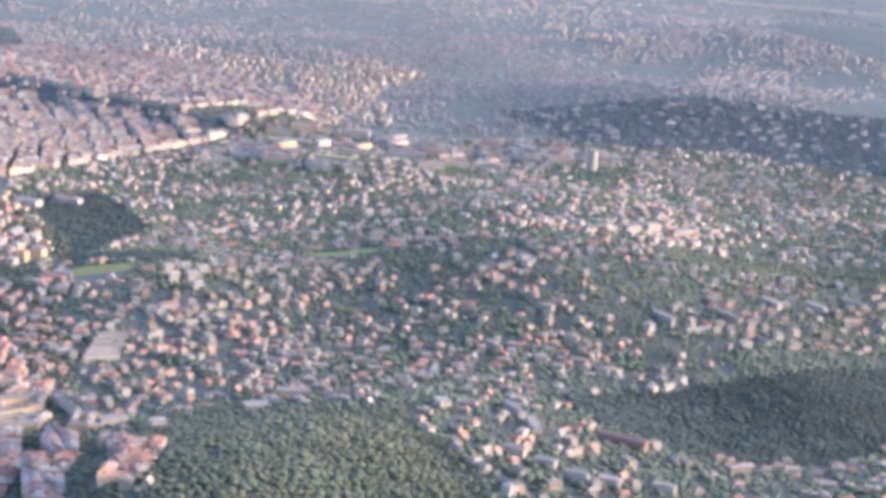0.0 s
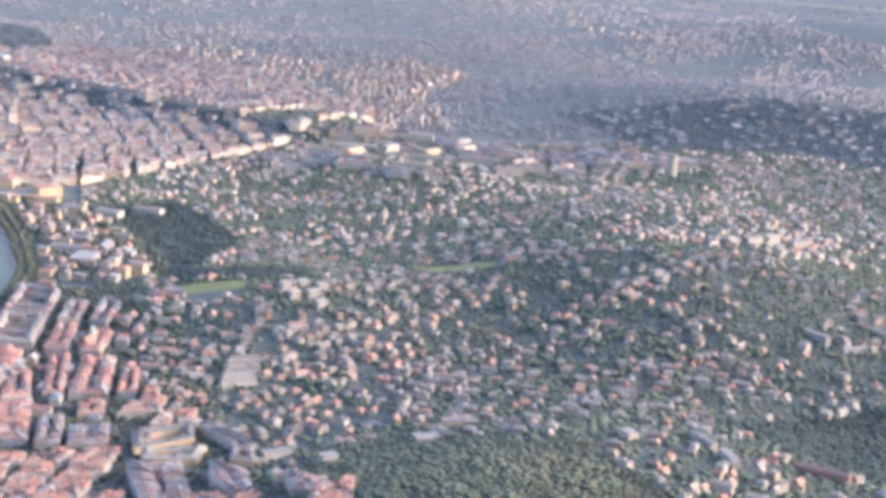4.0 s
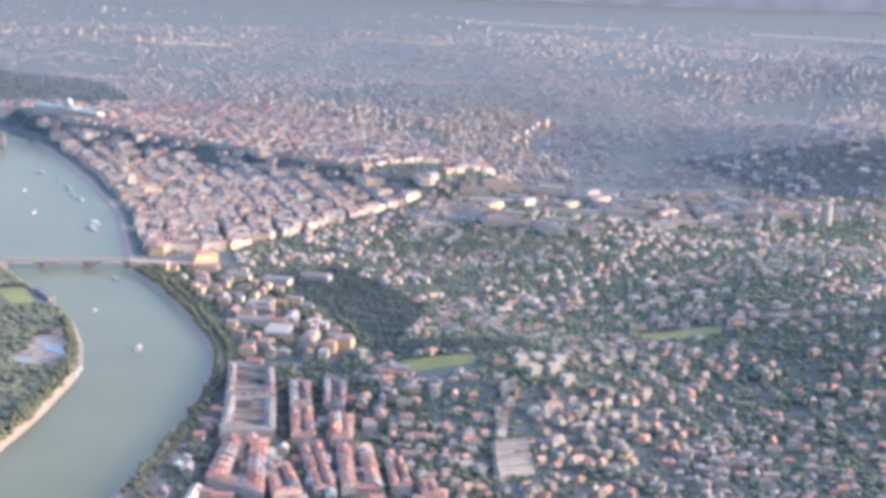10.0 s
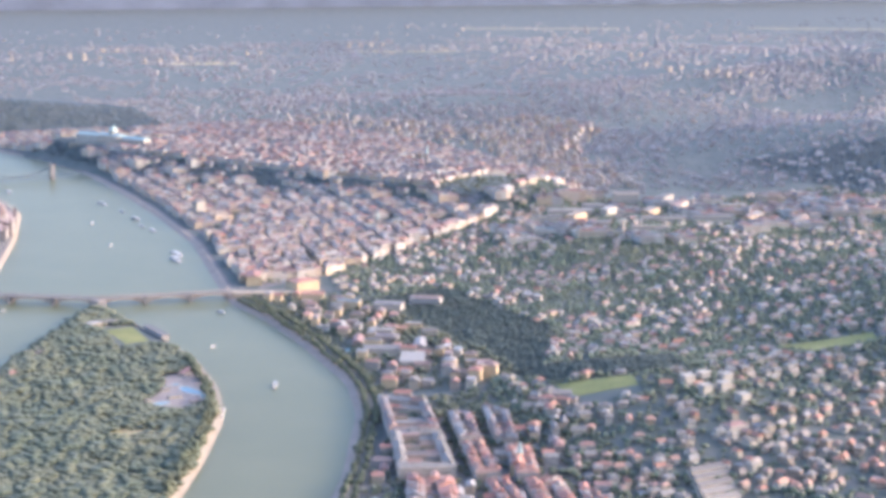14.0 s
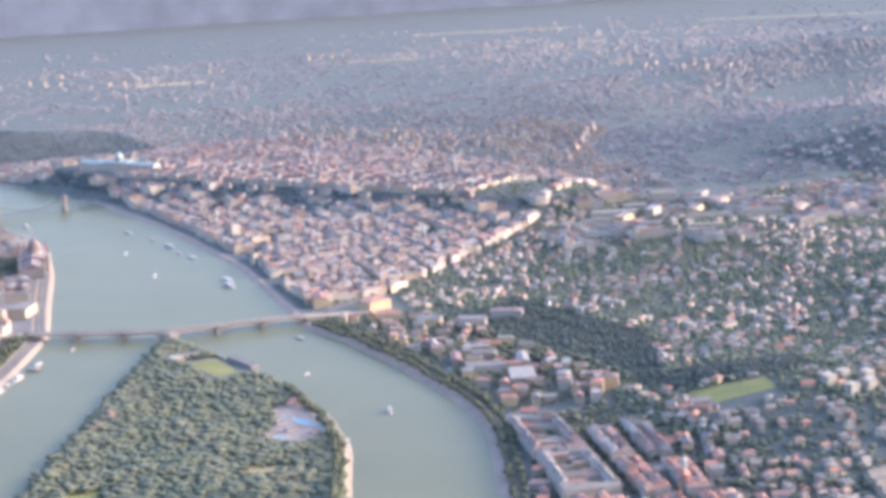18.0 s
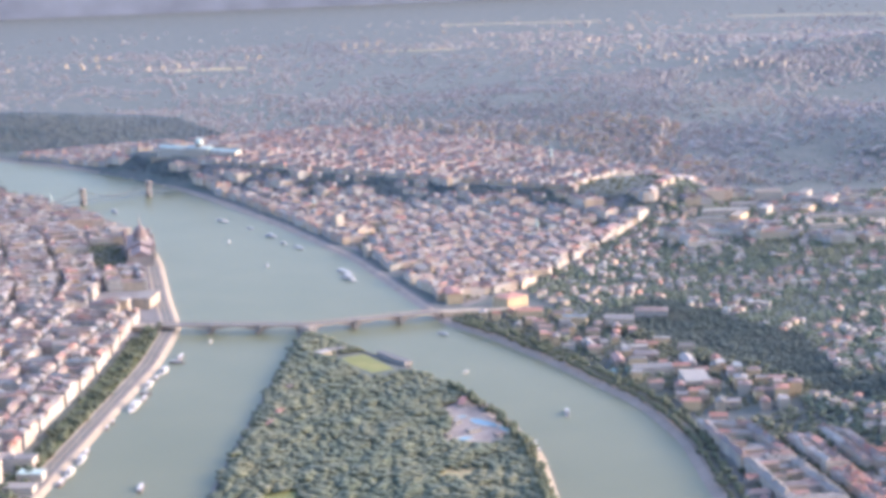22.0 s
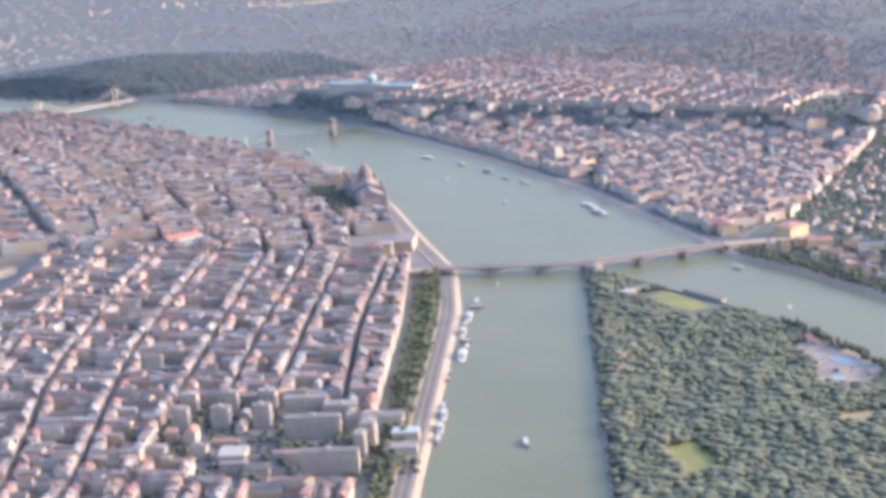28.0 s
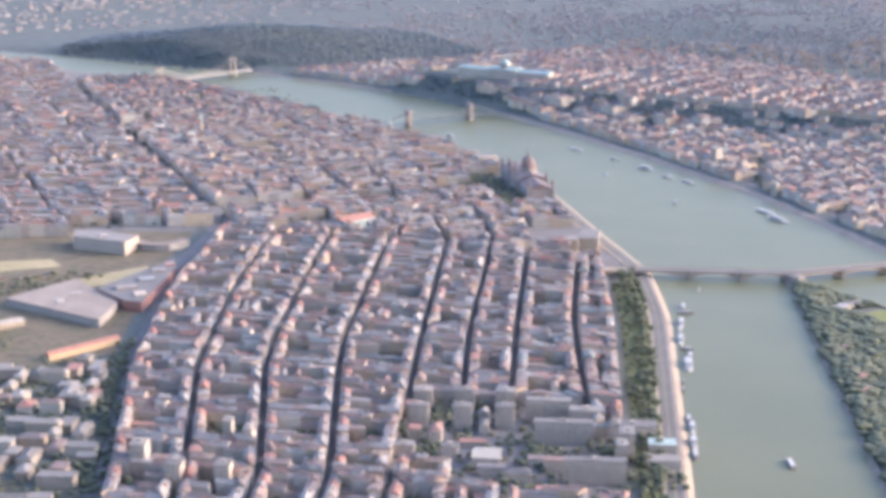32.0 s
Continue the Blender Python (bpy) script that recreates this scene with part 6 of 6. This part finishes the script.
for x, y, ln, tn, dk in ((250, 88, 34, 62, 1), (262, 118, 26, 155, 1), (296, 168, 42, 62, 2), (318, 205, 26, 62, 1), (338, 245, 44, 62, 2), (352, 290, 20, 150, 1), (362, 320, 30, 62, 1), (384, 356, 58, 64, 2),
                         (430, 425, 14, 64, 1), (444, 452, 16, 64, 1), (494, 560, 26, 65, 1), (506, 592, 40, 65, 2), (530, 640, 40, 65, 2), (548, 678, 30, 65, 1),
                         (463, 742, 34, 250, 1), (184, 4, 14, 60, 1), (-97, -612, 26, 70, 1), (-94, -928, 24, 70, 1), (-206, -955, 46, 108, 2), (-212, -400, 60, 100, 2), (-226, -470, 60, 100, 1),
                         (-221, -782, 40, 104, 1), (-205, -850, 30, 104, 1), (-158, -1225, 46, 112, 1), (-190, -1080, 30, 108, 1), (-185, 680, 30, 250, 2), (-205, 140, 24, 120, 1), (-78, 800, 20, 65, 1), (-70, 830, 16, 65, 1), (60, -1500, 40, 100, 2), (-140, 400, 12, 200, 1)):
    boat(x + (8 if x > 240 and y != 742 else 0), y, ln, tn, "white river boat with a dark glazed cabin" if dk == 1 else "large white passenger ship with two decks", dk)

# ---- single trees along the quays and the island tip ----
trunk = Geo()
trunk.cone(0, 0, -0.5, 5, 0.45, 0.25, 7)
for k in range(4):
    a = 1.6 * k
    trunk.beam((0, 0, 3.5), (1.9 * math.cos(a), 1.9 * math.sin(a), 6.2), 0.22, 0.22)
TRUNK = trunk.mesh("trunk", BARK)
CROWNS = []
for k in range(6):
    v, f = crown(900 + k, 9, 0.8)
    g = Geo()
    g.v, g.f = (v * (5.2, 5.2, 6.0) + (0, 0, 2.6)).tolist(), [tuple(t) for t in f.tolist()]
    CROWNS.append(g.mesh("crown", WOOD_LEAF))
tr = random.Random(31)
rows = []
for y in range(-110, 880, 11):
    for o in (38, 48, 58):
        x = float(bank(PEST_BANK, y)) + o + tr.uniform(-3, 3)
        if x < S8(y) - 10 and tr.random() < 0.8:
            rows.append((x, y + tr.uniform(-4, 4), "broadleaf tree in the riverside park", "trees of the riverside park"))
rows = [rows[i] for i in sorted(tr.sample(range(len(rows)), min(len(rows), 130)))]
for y in range(70, 1400, 15):
    rows.append((float(bank(BUDA_BANK, y)) - 13 + tr.uniform(-2, 2), y + 7, "broadleaf tree on the lower quay", "trees along the riverside road"))
    rows.append((float(bank(BUDA_BANK, y)) - 31 + tr.uniform(-3, 3), y, "broadleaf tree beside the riverside road", "trees along the riverside road"))
for x, y, label, group in rows:
    ob = tagged(new("tree", TRUNK), label, "tree", group)
    sc = tr.uniform(0.8, 1.35)
    ob.matrix_basis = pose(x * S, y * S, lie(x, y) * S, 0, 0, tr.uniform(0, 360)) @ Matrix.Diagonal((sc, sc, sc, 1))
    new("crown", tr.choice(CROWNS)).parent = ob

# park trees, court trees and riverside greenery
green = [scatter([(float(bank(PEST_BANK, y)) + 36, y) for y in range(-90, 900, 30)] + [(float(S8(y)) - 9, y) for y in range(890, -90, -30)], 17, 91)]
for ring in near_blocks:
    cx, cy = centred(ring)
    if cy < 900:
        green.append(scatter(inset(anticlockwise(ring), 20), 10, 92) if len(ring) == 4 and area(ring) > 3500 else np.zeros((0, 2)))
green.append(scatter([(float(bank(BUDA_BANK, y)) - 30, y) for y in range(40, 840, 40)] + [(-560, 800), (-560, 560), (-470, 60), (-430, 40)], 14, 93))
green.append(scatter([(620, 440), (600, 780), (900, 780), (900, 430), (760, 380)], 17, 94))
green.append(scatter([(1130, 30), (1240, 640), (1560, 640), (1420, 60)], 16, 95))
green.append(scatter([(float(COLS[-1](y)) + 12, y) for y in range(-60, 700, 40)] + [(float(COLS[-1](y)) + 40, y) for y in range(690, -60, -40)], 15, 196))
green.append(scatter([(1080, -420), (1160, -480), (1500, -320), (1900, -120), (1500, 60), (1280, -60), (1290, -330), (1150, -400)], 20, 197))
green.append(scatter([(145, -1060), (240, -1060), (240, -660), (190, -660)], 12, 96))
green.append(scatter([(-70, 1480), (-150, 1290), (-260, 1040), (-320, 850), (-520, 850), (-540, 1700), (-540, 2300), (100, 2300)], 14, 97))
green = np.concatenate(green)
for q in filled:
    green = green[~inside_many(green, q)]
green = np.concatenate([green] + [scatter(q, 8, 190) for q in courts])
for x, y, r in crowded:
    green = green[np.hypot(green[:, 0] - x, green[:, 1] - y) > min(r * 0.8, 40)]
court = scatter([(-290, -2000), (-330, -900), (-320, -60), (-480, -110), (-1350, -950), (-1250, -1000), (-700, -1000), (-400, -1700)], 21, 98)
south = scatter([(250, -2500), (230, -1500), (250, -600), (700, -700), (1600, -900), (1700, -3000), (800, -2600)], 34, 99)
green = np.concatenate([green, court, south])
wood("park_trees", green, (5.0, 8.6), "green trees in courts, parks and gardens", 2, 25, tall=0.55, leaf=WOOD_LEAF)

# ---- villas on the hills ----
VR = random.Random(9)
KINDS = {"hip": ("villa", "plastered villa with a hipped tile roof in a garden", "house"), "gable": ("gabled_house", "pale house with a gabled tile roof in a garden", "house"),
         "row": ("row_house", "long pale row house with a tiled roof", "house"), "bungalow": ("bungalow", "low pale bungalow with a tiled roof in a garden", "house"),
         "flat": ("small_block", "pale flat-roofed block of flats in a garden", "apartment building")}
shapes = {k: [villa_shape(VR, k) for _ in range(7)] for k in KINDS}
models = {}
for k, (name, label, cat) in KINDS.items():
    models[k] = [(w.mesh(name, VILLA), r.mesh("roof", VILLA_ROOF if k != "flat" else FLAT_ROOF), e.mesh("chimney" if k != "flat" else "stair_hut", VILLA)) for w, r, e in shapes[k]]
SUBURB = [(-470, 10), (-560, 560), (-460, 960), (-455, 1250), (-458, 1560), (-520, 1720), (-560, 2300), (-2700, 2300), (-2700, -700), (-1500, -760), (-1330, -915), (-890, -500), (-480, -110)]
spots = scatter(SUBURB, 27, 51, 0.36)
DENSE = [(-455, 1010), (-455, 1560), (-500, 1720), (-800, 1680), (-900, 1330), (-740, 1190), (-600, 1060)]
spots = np.concatenate([spots[~inside_many(spots, DENSE)], scatter(DENSE, 20, 52, 0.36)])
for q in WOODS + [[(-556, 915), (-680, 972), (-655, 1041), (-546, 1020)], [(-960, 835), (-1135, 900), (-1110, 966), (-989, 945)], [(-1380, 1690), (-1900, 1550), (-1900, 1690), (-1500, 1770)]]:
    spots = spots[~inside_many(spots, q)]
for q in filled:
    spots = spots[~inside_many(spots, q)]
for x, y, r in crowded:
    spots = spots[np.hypot(spots[:, 0] - x, spots[:, 1] - y) > r]
thick = np.array([0.42 + 0.62 * noise.noise((x / 150, y / 150, 0.2)) for x, y in spots])
keep = np.random.default_rng(3).random(len(spots)) < thick
spots = spots[keep]
order = np.argsort(np.hypot(spots[:, 0] + 381 - 400, spots[:, 1] - 3500))
count = {k: 0 for k in KINDS}
rest_wall, rest_roof = Geo(), Geo()
for i in order:
    x, y = spots[i]
    k = VR.choices(list(KINDS), (5, 4, 1, 2, 4))[0]
    n = VR.randrange(7)
    turn = 0.6 * math.sin(x / 210) + 0.7 * math.cos(y / 260) + VR.choice((0, math.pi / 2)) + VR.uniform(-0.15, 0.15)
    z = lie(x, y)
    if count[k] < 300:
        count[k] += 1
        name, label, cat = KINDS[k]
        ob = tagged(new(name, models[k][n][0]), label, cat, "houses on the hillside")
        place(ob, x, y, z, turn)
        top = new("roof", models[k][n][1])
        top.parent = ob
        if k in ("hip", "gable", "flat"):
            new("chimney" if k != "flat" else "stair_hut", models[k][n][2]).parent = top
    else:
        rest_wall.add(shapes[k][n][0], x, y, z, turn)
        rest_roof.add(shapes[k][n][1], x, y, z, turn)
ob = tagged(part("hillside_houses", rest_wall, FAR_WALL), "many pale houses among garden trees on the hills", "houses", kind="stuff")
tagged(part("roof", rest_roof, FAR_ROOF, ob), kind="stuff")

garden = scatter(SUBURB, 11.5, 61)
tree_grid = {}
for x, y in spots:
    tree_grid.setdefault((int(x // 30), int(y // 30)), []).append((x, y))
ok = []
gr = random.Random(5)
for x, y in garden:
    cx, cy = int(x // 30), int(y // 30)
    near = min((math.hypot(x - a, y - b) for i in (-1, 0, 1) for j in (-1, 0, 1) for a, b in tree_grid.get((cx + i, cy + j), ())), default=99)
    ok.append(near > 10.5 and gr.random() < (0.85 if not inside(x, y, DENSE) else 0.55))
garden = garden[np.array(ok)]
for q in [[(-556, 925), (-667, 972), (-640, 1075), (-540, 1050)], [(-974, 845), (-1122, 907), (-1100, 956), (-999, 935)]]  + WOODS:
    garden = garden[~inside_many(garden, q)]
for q in filled:
    garden = garden[~inside_many(garden, q)]
wood("garden_trees", garden, (4.4, 8.6), "green garden trees between the villas", 2, 23, tall=0.5)

# ---- the far city ----
FR = np.random.default_rng(71)
far_wall, far_roof = Geo(), Geo()


def far_town(ring, gap, seed, share, high, into=None):
    p = scatter(ring, gap, seed)
    p = p[dry(p[:, 0], p[:, 1]) > 40]
    for q in WOODS:
        if q is not ring:
            p = p[~inside_many(p, q)]
    z = height(p[:, 0], p[:, 1])
    for (x, y), h0 in zip(p, z):
        if FR.random() > share * (0.5 + 1.5 * noise.noise((x / 420, y / 420, 0.3)) + 0.35):
            continue
        q = min(gap, 56)
        w, d, h = FR.uniform(0.25, 0.6) * q, FR.uniform(0.2, 0.36) * q, FR.uniform(*high)
        t = 0.5 * math.sin(x / 900) + FR.choice((0, 1.57))
        g, r = Geo(), Geo()
        g.box(-w / 2, -d / 2, -8, w / 2, d / 2, h)
        ridge_roof(r, (-w / 2, -d / 2), (w / 2, -d / 2), (w / 2, d / 2), (-w / 2, d / 2), h, FR.uniform(0.4, 5))
        (into or (far_wall, far_roof))[0].add(g, x, y, h0, t)
        (into or (far_wall, far_roof))[1].add(r, x, y, h0, t)


far_town([(-1400, -900), (-2700, -700), (-4200, -1800), (-4200, -4200), (-400, -4200), (-350, -2300), (-900, -1500)], 34, 72, 0.62, (4, 9))
far_town(WOODS[4], 46, 78, 0.4, (5, 9))
far_town([(-1180, -1640), (-1400, -1050), (-1620, -1000), (-1700, -1666), (-2050, -2253), (-1842, -2544), (-1560, -2321)], 40, 76, 1.2, (10, 20), joined)
far_town([(-420, -2250), (-1000, -1500), (-1180, -1640), (-1560, -2321), (-1200, -3000), (-640, -2760)], 46, 77, 0.9, (9, 17), joined)
far_town([(-6500, -4200), (1500, -4200), (1800, -7500), (-6500, -7500)], 54, 73, 0.4, (4, 8))
far_town([(-9000, -7500), (2000, -7500), (2000, -9300), (-9000, -9300)], 100, 74, 0.16, (6, 12))
far_town([(900, -3400), (2600, -3400), (2600, -6000), (1500, -6000)], 44, 75, 0.7, (7, 14))
ob = tagged(part("courtyard_wings", wings[0], FAR_WALL), "plastered rear wings in the courts of the blocks", "rear wings", kind="stuff")
tagged(part("roof", wings[1], FAR_ROOF, ob), kind="stuff")
ob = tagged(part("old_town_blocks", joined[0], FAR_WALL), "countless old town houses with tiled roofs", "city blocks", kind="stuff")
tagged(part("roof", joined[1], FAR_ROOF, ob), kind="stuff")
ob = tagged(part("far_city", far_wall, HAZED_WALL), "hazy far city of countless small pale buildings", "far city", kind="stuff")
tagged(part("roof", far_roof, HAZED_ROOF, ob), kind="stuff")
ft = scatter([(-1400, -900), (-2700, -700), (-5200, -1800), (-5200, -4200), (-400, -4200), (-350, -2300), (-900, -1500)], 38, 81)
ft = ft[dry(ft[:, 0], ft[:, 1]) > 20]
ft = ft[[noise.noise((x / 420, y / 420, 0.3)) < FR.uniform(-0.25, 0.4) for x, y in ft]]
wood("far_trees", ft, (4, 8), "far trees between the buildings, tinted with blue haze", 1, 24, tall=0.28, leaf=HAZED_TREE_LEAF)
